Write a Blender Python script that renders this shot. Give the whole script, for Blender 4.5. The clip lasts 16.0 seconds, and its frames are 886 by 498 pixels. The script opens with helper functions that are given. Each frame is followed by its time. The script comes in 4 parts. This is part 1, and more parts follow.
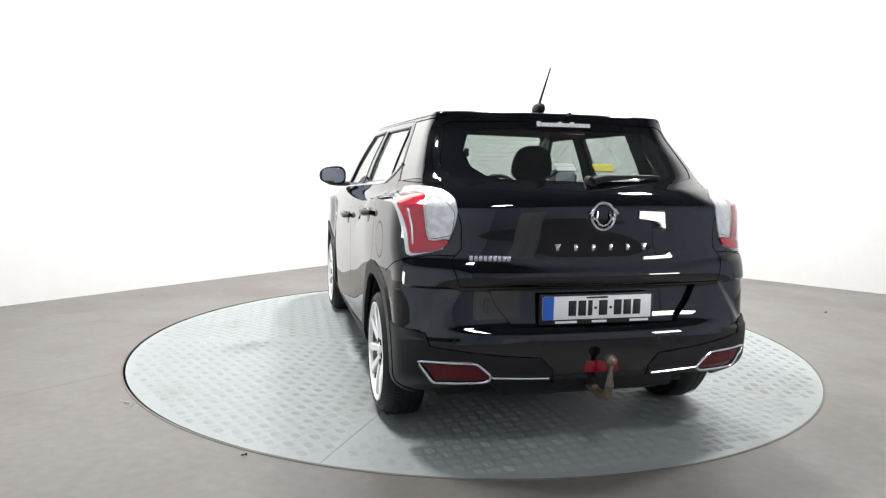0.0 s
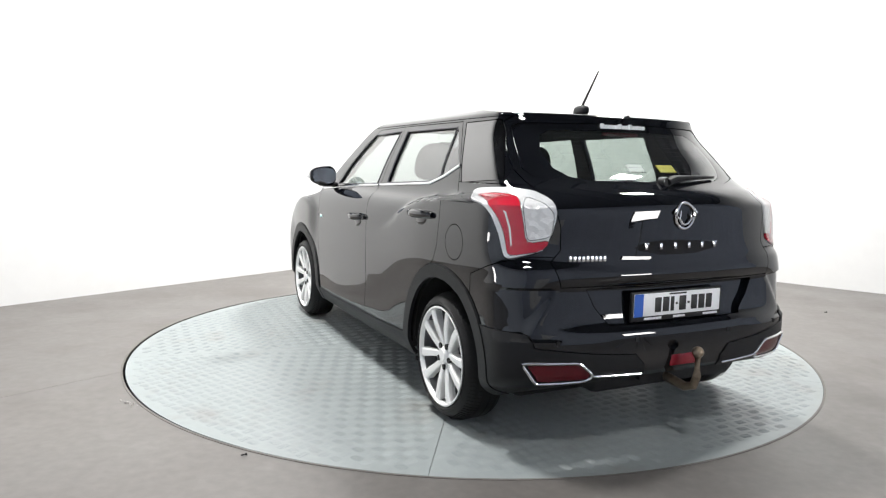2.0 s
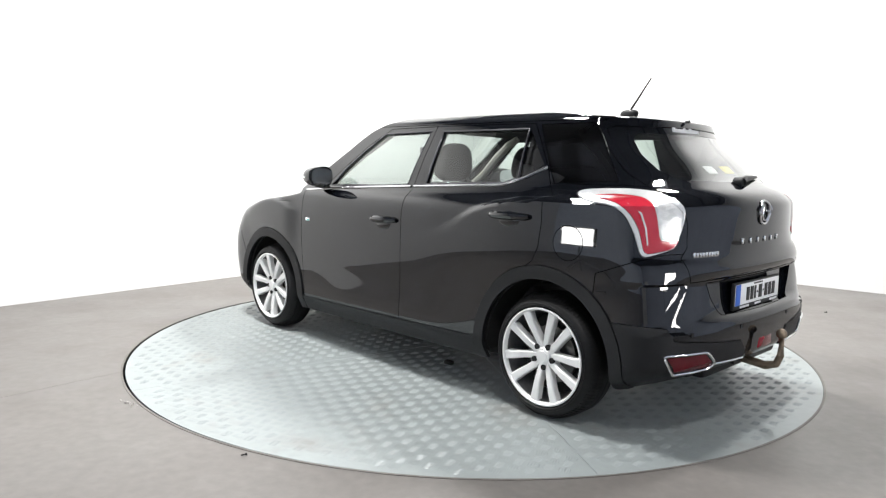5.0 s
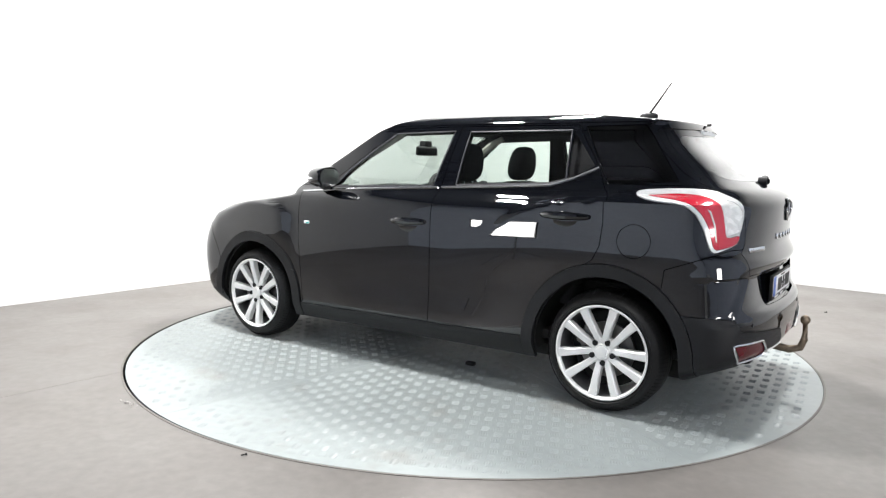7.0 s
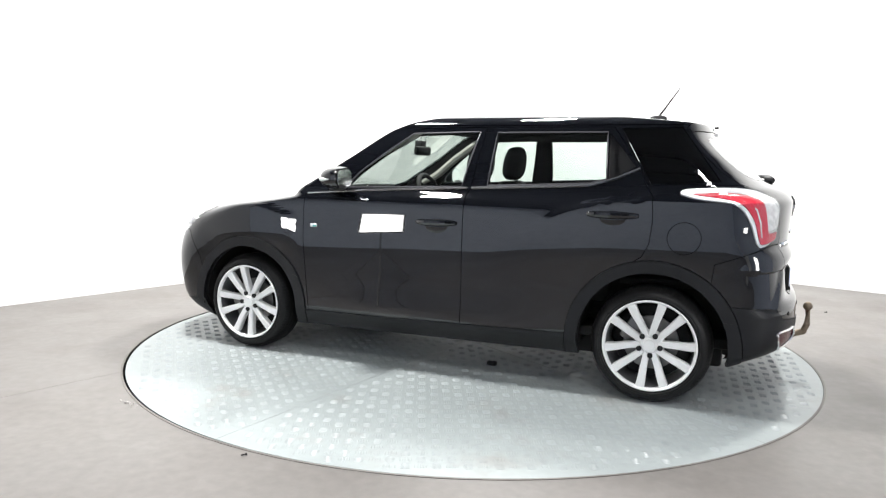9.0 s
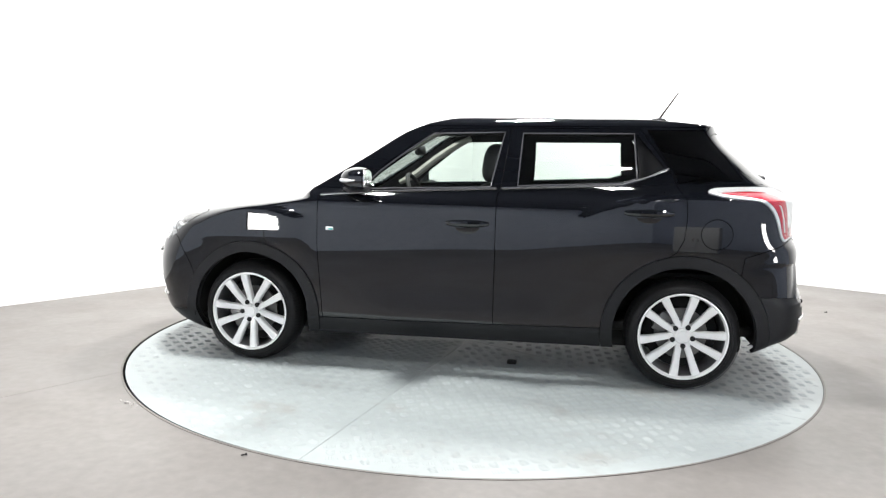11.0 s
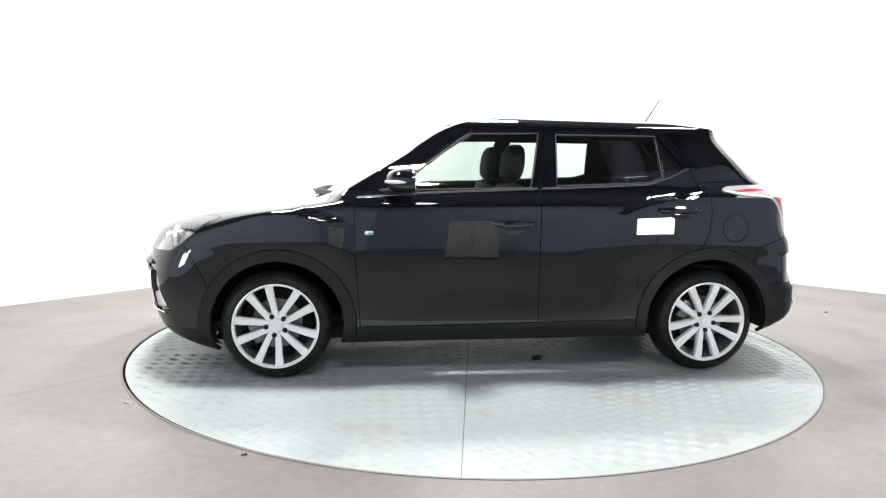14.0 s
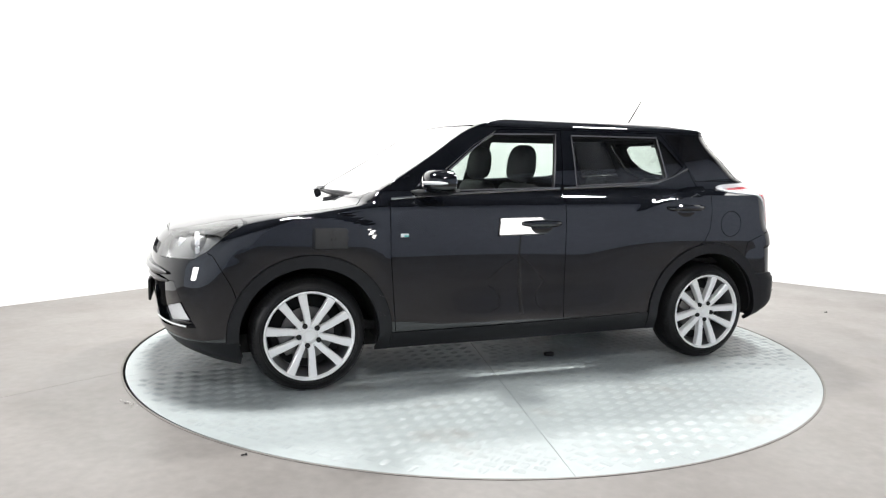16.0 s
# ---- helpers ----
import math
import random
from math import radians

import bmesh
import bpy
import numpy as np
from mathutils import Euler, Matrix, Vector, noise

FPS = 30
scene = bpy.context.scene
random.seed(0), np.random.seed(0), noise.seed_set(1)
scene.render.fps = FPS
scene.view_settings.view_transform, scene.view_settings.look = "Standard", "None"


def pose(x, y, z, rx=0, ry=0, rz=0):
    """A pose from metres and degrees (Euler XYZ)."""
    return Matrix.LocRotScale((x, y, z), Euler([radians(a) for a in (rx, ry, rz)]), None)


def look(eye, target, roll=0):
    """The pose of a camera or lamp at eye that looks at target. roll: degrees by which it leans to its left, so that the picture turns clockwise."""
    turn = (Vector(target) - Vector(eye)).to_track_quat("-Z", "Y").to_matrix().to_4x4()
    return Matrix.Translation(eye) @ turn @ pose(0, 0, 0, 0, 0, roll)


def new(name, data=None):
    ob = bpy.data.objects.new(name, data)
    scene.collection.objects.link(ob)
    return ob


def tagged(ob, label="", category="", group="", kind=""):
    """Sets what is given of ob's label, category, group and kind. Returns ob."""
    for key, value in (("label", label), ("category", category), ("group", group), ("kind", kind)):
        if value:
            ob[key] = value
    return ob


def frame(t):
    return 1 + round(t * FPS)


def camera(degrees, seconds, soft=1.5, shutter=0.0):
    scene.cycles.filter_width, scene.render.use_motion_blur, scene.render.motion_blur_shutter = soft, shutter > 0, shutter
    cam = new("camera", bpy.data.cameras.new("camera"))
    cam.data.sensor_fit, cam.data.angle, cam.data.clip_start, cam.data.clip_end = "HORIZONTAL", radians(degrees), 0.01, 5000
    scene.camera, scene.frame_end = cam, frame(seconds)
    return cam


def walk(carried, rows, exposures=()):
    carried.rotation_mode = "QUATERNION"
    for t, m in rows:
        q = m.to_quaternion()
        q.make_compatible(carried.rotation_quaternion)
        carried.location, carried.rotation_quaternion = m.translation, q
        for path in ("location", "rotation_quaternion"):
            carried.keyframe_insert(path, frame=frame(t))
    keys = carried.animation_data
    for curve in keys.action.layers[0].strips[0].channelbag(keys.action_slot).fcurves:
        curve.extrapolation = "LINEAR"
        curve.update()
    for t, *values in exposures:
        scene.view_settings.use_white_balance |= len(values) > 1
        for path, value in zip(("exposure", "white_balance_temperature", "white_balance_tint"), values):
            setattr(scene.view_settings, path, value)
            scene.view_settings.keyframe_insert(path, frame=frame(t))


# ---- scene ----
cam = camera(64.09, 16.0, soft=1.25)
EYE = (0.0, -4.982, 1.258)


def aim(yaw, pitch, roll):
    """The camera's pose at EYE from compass turn, downward tilt and roll, in degrees."""
    a, b = radians(yaw), radians(pitch)
    way = Vector((math.sin(a) * math.cos(b), math.cos(a) * math.cos(b), -math.sin(b)))
    return look(EYE, Vector(EYE) + way, roll)


VIEW = aim(-2.253, 6.906, 1.028)
walk(cam, [(0.0, VIEW), (16.0, VIEW)], [(0.0, 0.4), (3.5, 0.5), (8.0, 0.84), (12.5, 0.95), (16.0, 0.9)])

# ---- light ----
world = bpy.data.worlds.new("world")
scene.world = world
world.use_nodes = True
world.node_tree.nodes["Background"].inputs[0].default_value = (0.6, 0.65, 0.7, 1)
world.node_tree.nodes["Background"].inputs[1].default_value = 0.02

E1 = Vector((0.615, 0.788, 0))      # along the one wall of the booth
E2 = Vector((0.788, -0.615, 0))     # along the other
CORNER = Vector((0.0, 5.72, 0))
CEIL = 5.0


def booth(a, b, z=0.0):
    """A point of the booth: a metres from the corner along the left wall, b along the right one."""
    return CORNER - E1 * a + E2 * b + Vector((0, 0, z))


def panel_light(a, b, size_a, size_b, watts):
    lamp = bpy.data.lights.new("ceiling_or_fill", "AREA")
    lamp.shape, lamp.size, lamp.size_y, lamp.energy, lamp.color = "RECTANGLE", size_a, size_b, watts, (1.0, 0.99, 0.972)
    ob = new("ceiling_or_fill_lamp", lamp)
    ob.matrix_world = Matrix.Translation(booth(a, b, CEIL - 0.08)) @ pose(0, 0, 0, 0, 0, math.degrees(math.atan2(E1.y, E1.x)))
    return ob


# ---- materials ----
def material(name, color, rough=0.5, metal=0.0, coat=0.0, grain=0.0, scale=40.0, bump=0.0, spread=0.12, spec=0.5, wear=0.0):
    """A principled surface with stains at one scale and grain at another."""
    m = bpy.data.materials.new(name)
    m.use_nodes = True
    n, l = m.node_tree.nodes, m.node_tree.links
    b = n["Principled BSDF"]
    b.inputs["Base Color"].default_value = (*color, 1)
    b.inputs["Roughness"].default_value = rough
    b.inputs["Metallic"].default_value = metal
    b.inputs["Coat Weight"].default_value = coat
    b.inputs["Coat Roughness"].default_value = 0.02
    b.inputs["Specular IOR Level"].default_value = spec
    if grain or bump or wear:
        co = n.new("ShaderNodeTexCoord")
        fine = n.new("ShaderNodeTexNoise")
        fine.inputs["Scale"].default_value, fine.inputs["Detail"].default_value = scale, 6
        wide = n.new("ShaderNodeTexNoise")
        wide.inputs["Scale"].default_value, wide.inputs["Detail"].default_value = scale * 0.06, 4
        for t in (fine, wide):
            l.new(co.outputs["Object"], t.inputs["Vector"])
        both = n.new("ShaderNodeMix")
        both.inputs["Factor"].default_value = 0.5
        l.new(fine.outputs["Fac"], both.inputs["A"])
        l.new(wide.outputs["Fac"], both.inputs["B"])
        if grain:
            ramp = n.new("ShaderNodeMapRange")
            ramp.inputs["From Min"].default_value, ramp.inputs["From Max"].default_value = 0.3, 0.7
            ramp.inputs["To Min"].default_value, ramp.inputs["To Max"].default_value = 1 - grain, 1 + grain
            l.new(both.outputs["Result"], ramp.inputs["Value"])
            mul = n.new("ShaderNodeMix")
            mul.data_type, mul.blend_type = "RGBA", "MULTIPLY"
            mul.inputs["Factor"].default_value = 1
            mul.inputs["A"].default_value = (*color, 1)
            l.new(ramp.outputs["Result"], mul.inputs["B"])
            l.new(mul.outputs["Result"], b.inputs["Base Color"])
        if wear:
            r2 = n.new("ShaderNodeMapRange")
            r2.inputs["From Min"].default_value, r2.inputs["From Max"].default_value = 0.35, 0.65
            r2.inputs["To Min"].default_value, r2.inputs["To Max"].default_value = max(0.02, rough - wear), rough + wear
            l.new(wide.outputs["Fac"], r2.inputs["Value"])
            l.new(r2.outputs["Result"], b.inputs["Roughness"])
        if bump:
            bp = n.new("ShaderNodeBump")
            bp.inputs["Strength"].default_value, bp.inputs["Distance"].default_value = bump, 0.004
            l.new(fine.outputs["Fac"], bp.inputs["Height"])
            l.new(bp.outputs["Normal"], b.inputs["Normal"])
    return m


def glass(name, tint, gloss=0.02, least=0.1, power=2.7):
    """A thin pane: lets tinted light through and mirrors more at grazing angles."""
    m = bpy.data.materials.new(name)
    m.use_nodes = True
    n, l = m.node_tree.nodes, m.node_tree.links
    n.remove(n["Principled BSDF"])
    tr, gl, mix, lw, pw, add = (n.new("ShaderNode" + k) for k in ("BsdfTransparent", "BsdfGlossy", "MixShader", "LayerWeight", "Math", "Math"))
    tr.inputs["Color"].default_value = (*tint, 1)
    gl.inputs["Roughness"].default_value = gloss
    lw.inputs["Blend"].default_value = 0.5
    pw.operation, pw.inputs[1].default_value = "POWER", power
    add.operation, add.use_clamp, add.inputs[1].default_value, add.inputs[2].default_value = "MULTIPLY_ADD", True, 0.9, least
    l.new(lw.outputs["Facing"], pw.inputs[0])
    l.new(pw.outputs[0], add.inputs[0])
    l.new(add.outputs[0], mix.inputs[0])
    l.new(tr.outputs[0], mix.inputs[1])
    l.new(gl.outputs[0], mix.inputs[2])
    l.new(mix.outputs[0], n["Material Output"].inputs["Surface"])
    return m


def glow(name, color, strength):
    m = bpy.data.materials.new(name)
    m.use_nodes = True
    b = m.node_tree.nodes["Principled BSDF"]
    b.inputs["Base Color"].default_value = (0.8, 0.8, 0.8, 1)
    b.inputs["Emission Color"].default_value = (*color, 1)
    b.inputs["Emission Strength"].default_value = strength
    return m


PAINT = material("black_paint", (0.003, 0.0036, 0.0054), 0.03, spec=0.9)
PLASTIC = material("black_plastic", (0.007, 0.0075, 0.009), 0.5, spec=0.35, grain=0.15, scale=300, bump=0.15)
INNER = material("black_inner", (0.006, 0.006, 0.006), 0.8)
RUBBER = material("tyre_rubber", (0.006, 0.006, 0.0065), 0.5, spec=0.3, grain=0.3, scale=60, bump=0.1)
ALLOY = material("silver_alloy", (0.85, 0.85, 0.84), 0.35, metal=0.2, grain=0.04, scale=30)
# alloy darkened in colour for the shade inside the wheel
BARREL = material("shaded_barrel_alloy", (0.16, 0.16, 0.165), 0.5, metal=0.6, grain=0.2, scale=40)
DISC_STEEL = material("brake_steel", (0.2, 0.195, 0.19), 0.4, metal=0.9, grain=0.15, scale=80)
CHROME = material("chrome", (0.88, 0.89, 0.9), 0.16, metal=1.0)
CLEAR = glass("window_glass", (0.74, 0.8, 0.77))
TINTED = glass("privacy_glass", (0.006, 0.006, 0.008))
SMOKED = glass("smoked_glass", (0.5, 0.51, 0.53))
REAR_GLASS = glass("rear_glass", (0.62, 0.68, 0.65))
LENS = glass("lamp_lens", (0.93, 0.94, 0.94), least=0.04, power=4.0)
RED_LENS = material("red_lens", (0.55, 0.012, 0.035), 0.12, coat=0.6, grain=0.2, scale=90)
DARK_RED = material("dark_red_lens", (0.085, 0.003, 0.008), 0.2, grain=0.25, scale=200)
WHITE_LENS = material("frosted_reflector", (0.82, 0.83, 0.84), 0.2, metal=0.2, grain=0.2, scale=120, bump=0.4)
FABRIC = material("dark_seat_fabric", (0.035, 0.035, 0.037), 0.85, grain=0.3, scale=250, bump=0.4)
LINING = material("beige_lining", (0.42, 0.41, 0.37), 0.8, grain=0.1, scale=150)
TRIM = material("grey_trim", (0.05, 0.05, 0.05), 0.7, grain=0.1, scale=100)
WALL = material("white_wall_paint", (0.76, 0.76, 0.752), 0.7, grain=0.03, scale=8)
# tones of the two unseen walls, set by how bright the car mirrors them
DARK_WALL = material("blue_grey_wall_paint", (0.34, 0.38, 0.47), 0.7, grain=0.15, scale=10)
GREY_WALL = material("pale_blue_grey_wall_paint", (0.58, 0.64, 0.75), 0.7, grain=0.15, scale=10)
CEILING = material("grey_ceiling_paint", (0.09, 0.095, 0.105), 0.8, grain=0.05, scale=8)
FLOOR = material("grey_concrete", (0.14, 0.13, 0.122), 0.42, grain=0.2, scale=18, bump=0.06, wear=0.08)
CRUMB = material("chipped_concrete", (0.42, 0.4, 0.38), 0.8, grain=0.2, scale=60)
FOG_RED = material("fog_lamp_red", (0.2, 0.004, 0.014), 0.15, coat=0.5, grain=0.2, scale=90)
STAND = material("grey_stand_paint", (0.16, 0.155, 0.15), 0.6, grain=0.1, scale=40)
PIT = material("dark_pit_steel", (0.02, 0.02, 0.02), 0.6, grain=0.3, scale=40)
PLATE_STEEL = material("painted_tread_plate", (0.272, 0.302, 0.304), 0.42, spec=0.55, grain=0.09, scale=22, bump=0.05, wear=0.05)
LIP = material("worn_steel_lip", (0.13, 0.12, 0.11), 0.6, grain=0.3, scale=30)
WHITE = material("white_print", (0.86, 0.87, 0.88), 0.4, grain=0.03, scale=60)
YELLOW = material("yellow_print", (0.8, 0.68, 0.02), 0.5, grain=0.04, scale=60)
BLUE = material("blue_print", (0.02, 0.12, 0.55), 0.4, grain=0.04, scale=60)
INK = material("black_print", (0.01, 0.01, 0.01), 0.5)
TEAL = material("turquoise_print", (0.05, 0.42, 0.4), 0.4, grain=0.05, scale=60)
TOW_STEEL = material("worn_tow_steel", (0.24, 0.19, 0.14), 0.4, metal=0.7, grain=0.4, scale=50)
HOUSING = material("grey_lamp_housing", (0.3, 0.3, 0.3), 0.2, metal=0.6, grain=0.2, scale=60)
SEAL = material("window_seal", (0.1, 0.1, 0.11), 0.25, metal=0.4, spec=0.6)


def facets(name, color):
    """Moulded clear-lamp reflector: bright cells of uneven tone."""
    m = material(name, color, 0.14, metal=0.08)
    n, l = m.node_tree.nodes, m.node_tree.links
    b = n["Principled BSDF"]
    co, vo, ramp, bp = (n.new("ShaderNode" + k) for k in ("TexCoord", "TexVoronoi", "MapRange", "Bump"))
    vo.inputs["Scale"].default_value = 42
    ramp.inputs["To Min"].default_value, ramp.inputs["To Max"].default_value = 0.7, 1.0
    bp.inputs["Strength"].default_value, bp.inputs["Distance"].default_value = 0.45, 0.005
    l.new(co.outputs["Object"], vo.inputs["Vector"])
    l.new(vo.outputs["Color"], ramp.inputs["Value"])
    l.new(ramp.outputs["Result"], b.inputs["Base Color"])
    l.new(vo.outputs["Distance"], bp.inputs["Height"])
    l.new(bp.outputs["Normal"], b.inputs["Normal"])
    return m


def stained(m, color, scale, lo, hi, most):
    """Lays soft-edged blotches of another colour over a surface."""
    n, l = m.node_tree.nodes, m.node_tree.links
    b = n["Principled BSDF"]
    co, noise, ramp, mix = (n.new("ShaderNode" + k) for k in ("TexCoord", "TexNoise", "MapRange", "Mix"))
    noise.inputs["Scale"].default_value, noise.inputs["Detail"].default_value, noise.inputs["Roughness"].default_value = scale, 8, 0.65
    ramp.inputs["From Min"].default_value, ramp.inputs["From Max"].default_value, ramp.inputs["To Max"].default_value = lo, hi, most
    mix.data_type = "RGBA"
    old = b.inputs["Base Color"].links[0].from_socket
    l.new(co.outputs["Object"], noise.inputs["Vector"])
    l.new(noise.outputs["Fac"], ramp.inputs["Value"])
    l.new(ramp.outputs["Result"], mix.inputs["Factor"])
    l.new(old, mix.inputs["A"])
    mix.inputs["B"].default_value = (*color, 1)
    l.new(mix.outputs["Result"], b.inputs["Base Color"])


stained(PLATE_STEEL, (0.19, 0.175, 0.15), 1.9, 0.55, 0.72, 0.6)
stained(FLOOR, (0.105, 0.095, 0.088), 1.1, 0.5, 0.68, 0.55)
stained(FLOOR, (0.2, 0.192, 0.182), 3.3, 0.58, 0.75, 0.5)
FACET = facets("lamp_reflector", (0.7, 0.7, 0.7))
LIGHT = glow("light_panel", (1.0, 0.985, 0.97), 12.0)


# ---- mesh helpers ----
def mesh_of(name, verts, faces, smooth=False):
    me = bpy.data.meshes.new(name)
    me.from_pydata([tuple(v) for v in verts], [], faces)
    me.validate()
    if smooth:
        me.polygons.foreach_set("use_smooth", [True] * len(me.polygons))
    return me


def part(name, bm, mat, parent=None, label="", smooth=True, angle=35):
    """Links a bmesh as one mesh object, under a thing or a part where one is given."""
    bmesh.ops.recalc_face_normals(bm, faces=bm.faces)
    for f in bm.faces:
        f.smooth = smooth
    for e in bm.edges:
        e.smooth = not (len(e.link_faces) == 2 and e.calc_face_angle(0) > radians(angle))
    me = bpy.data.meshes.new(name)
    bm.to_mesh(me)
    bm.free()
    me.materials.append(mat)
    ob = new(name, me)
    ob.parent = parent
    if label:
        tagged(ob, label)
    return ob


def box(x0, x1, y0, y1, z0, z1, bevel=0.0, segs=2, bm=None, m=None):
    bm = bm or bmesh.new()
    r = bmesh.ops.create_cube(bm, size=1)
    vs = r["verts"]
    bmesh.ops.scale(bm, vec=(x1 - x0, y1 - y0, z1 - z0), verts=vs)
    bmesh.ops.translate(bm, vec=((x0 + x1) / 2, (y0 + y1) / 2, (z0 + z1) / 2), verts=vs)
    if bevel:
        es = list({e for v in vs for e in v.link_edges})
        out = bmesh.ops.bevel(bm, geom=es, offset=bevel, segments=segs, affect="EDGES", profile=0.5)
        vs = list({v for f in out["faces"] for v in f.verts} | {v for v in vs if v.is_valid})
    if m is not None:
        bmesh.ops.transform(bm, matrix=m, verts=[v for v in vs if v.is_valid])
    return bm


def tube(points, radius, sides=8, bm=None, closed=False):
    """A round bar along points; radius may be a list."""
    bm = bm or bmesh.new()
    pts = [Vector(p) for p in points]
    rad = radius if isinstance(radius, (list, tuple)) else [radius] * len(pts)
    rings = []
    for i, p in enumerate(pts):
        a = pts[i - 1] if i or closed else p
        b = pts[(i + 1) % len(pts)] if i < len(pts) - 1 or closed else p
        d = (b - a).normalized()
        s = d.cross(Vector((0, 0, 1)))
        if s.length < 0.05:
            s = d.cross(Vector((0, 1, 0)))
        s.normalize()
        u = s.cross(d)
        rings.append([bm.verts.new(p + rad[i] * (math.cos(k * math.tau / sides) * s + math.sin(k * math.tau / sides) * u)) for k in range(sides)])
    n = len(rings)
    for i in range(n if closed else n - 1):
        for k in range(sides):
            bm.faces.new((rings[i][k], rings[i][(k + 1) % sides], rings[(i + 1) % n][(k + 1) % sides], rings[(i + 1) % n][k]))
    if not closed:
        bm.faces.new(rings[0]), bm.faces.new(rings[-1][::-1])
    return bm


def lathe(profile, steps=64, bm=None):
    """Turns a profile of (radius, y) about the y axis."""
    bm = bm or bmesh.new()
    rings = [[bm.verts.new((r * math.cos(k * math.tau / steps), y, r * math.sin(k * math.tau / steps))) for k in range(steps)] for r, y in profile]
    for a, b in zip(rings, rings[1:]):
        for k in range(steps):
            bm.faces.new((a[k], a[(k + 1) % steps], b[(k + 1) % steps], b[k]))
    return bm


def smooth_keys(keys, z):
    """Monotone cubic through (z, value) keys."""
    k = np.array(keys, float)
    xs, ys = k[:, 0], k[:, 1]
    h, d = np.diff(xs), np.diff(ys) / np.diff(xs)
    m = np.zeros(len(xs))
    m[0], m[-1] = d[0], d[-1]
    for i in range(1, len(xs) - 1):
        if d[i - 1] * d[i] > 0:
            w1, w2 = 2 * h[i] + h[i - 1], h[i] + 2 * h[i - 1]
            m[i] = (w1 + w2) / (w1 / d[i - 1] + w2 / d[i])
    z = min(max(z, xs[0]), xs[-1])
    i = min(int(np.searchsorted(xs, z, "right")) - 1, len(xs) - 2)
    t = (z - xs[i]) / h[i]
    return float((2 * t**3 - 3 * t**2 + 1) * ys[i] + (t**3 - 2 * t**2 + t) * h[i] * m[i] + (3 * t**2 - 2 * t**3) * ys[i + 1] + (t**3 - t**2) * h[i] * m[i + 1])


def inside(poly, u, v):
    hit, n = False, len(poly)
    for i in range(n):
        (x0, y0), (x1, y1) = poly[i], poly[(i + 1) % n]
        if (y0 > v) != (y1 > v) and u < (x1 - x0) * (v - y0) / (y1 - y0) + x0:
            hit = not hit
    return hit


# ---- the booth ----
A_LEN, B_LEN, T = 11.5, 10.0, 0.2


def wall(name, p, q, height, mat, label):
    """An upright slab from p to q, its inner face on that line, its depth to the right of the way."""
    d = (q - p).normalized()
    nrm = Vector((d.y, -d.x, 0)) * T
    vs = [p, q, q + nrm, p + nrm]
    vs = vs + [v + Vector((0, 0, height)) for v in vs]
    me = mesh_of(name, vs, [(0, 1, 2, 3), (7, 6, 5, 4), (0, 4, 5, 1), (1, 5, 6, 2), (2, 6, 7, 3), (3, 7, 4, 0)])
    me.materials.append(mat)
    ob = tagged(new(name, me), label, "wall", kind="structure")
    ob.location.z = -0.02
    return ob


wall("wall_left", booth(0, 0), booth(A_LEN, 0), CEIL + 0.1, WALL, "plain white painted wall of the photo booth")
wall("wall_right", booth(0, B_LEN), booth(0, 0), CEIL + 0.1, WALL, "plain white painted wall of the photo booth")
# the next two are added out of view, for reflections in the black paint
wall("wall_back", booth(A_LEN, 0), booth(A_LEN, B_LEN), CEIL + 0.1, GREY_WALL, "unseen pale blue-grey wall added for the car paint to mirror")
wall("wall_side", booth(A_LEN, B_LEN), booth(0, B_LEN), CEIL + 0.1, DARK_WALL, "unseen blue-grey wall added for the car paint to mirror")
vs = [booth(-0.2, -0.2, CEIL), booth(A_LEN + 0.2, -0.2, CEIL), booth(A_LEN + 0.2, B_LEN + 0.2, CEIL), booth(-0.2, B_LEN + 0.2, CEIL)]
me = mesh_of("ceiling", vs + [v + Vector((0, 0, 0.15)) for v in vs], [(0, 1, 2, 3), (7, 6, 5, 4), (0, 4, 5, 1), (1, 5, 6, 2), (2, 6, 7, 3), (3, 7, 4, 0)])
me.materials.append(CEILING)
tagged(new("ceiling", me), "dark grey painted ceiling with steel purlins", "ceiling", kind="structure")

# the last lamp is an added front fill near the camera
for a, b, sa, sb, w in ((2.4, 2.4, 0.8, 0.4, 290), (2.4, 5.4, 0.8, 0.4, 140), (6.0, 2.4, 0.8, 0.4, 255), (8.2, 7.2, 0.8, 0.4, 90)):
    panel_light(a, b, sa, sb, w)

# purlins under the ceiling, in its one mesh with the slab
bm = bmesh.new()
bm.from_mesh(bpy.data.objects["ceiling"].data)
for i in range(9):
    p, q = booth(0.6 + i * 1.25, 0, CEIL - 0.07), booth(0.6 + i * 1.25, B_LEN, CEIL - 0.07)
    box(-(q - p).length / 2, (q - p).length / 2, -0.035, 0.035, -0.06, 0.07, bm=bm, m=Matrix.Translation((p + q) / 2) @ pose(0, 0, 0, 0, 0, math.degrees(math.atan2(E2.y, E2.x))))
bm.to_mesh(bpy.data.objects["ceiling"].data)
bm.free()

# floor with a round pit for the turntable
PIT_R, PIT_C = 2.268, Vector((-0.007, 0.0, 0))
bm = bmesh.new()
steps = 128
rings = []
for r in (PIT_R, 2.6, 3.2, 4.5, 7.0, 11.0):
    rings.append([bm.verts.new(PIT_C + Vector((r * math.cos(k * math.tau / steps), r * math.sin(k * math.tau / steps), 0))) for k in range(steps)])
for a, b in zip(rings, rings[1:]):
    for k in range(steps):
        bm.faces.new((a[k], b[k], b[(k + 1) % steps], a[(k + 1) % steps]))
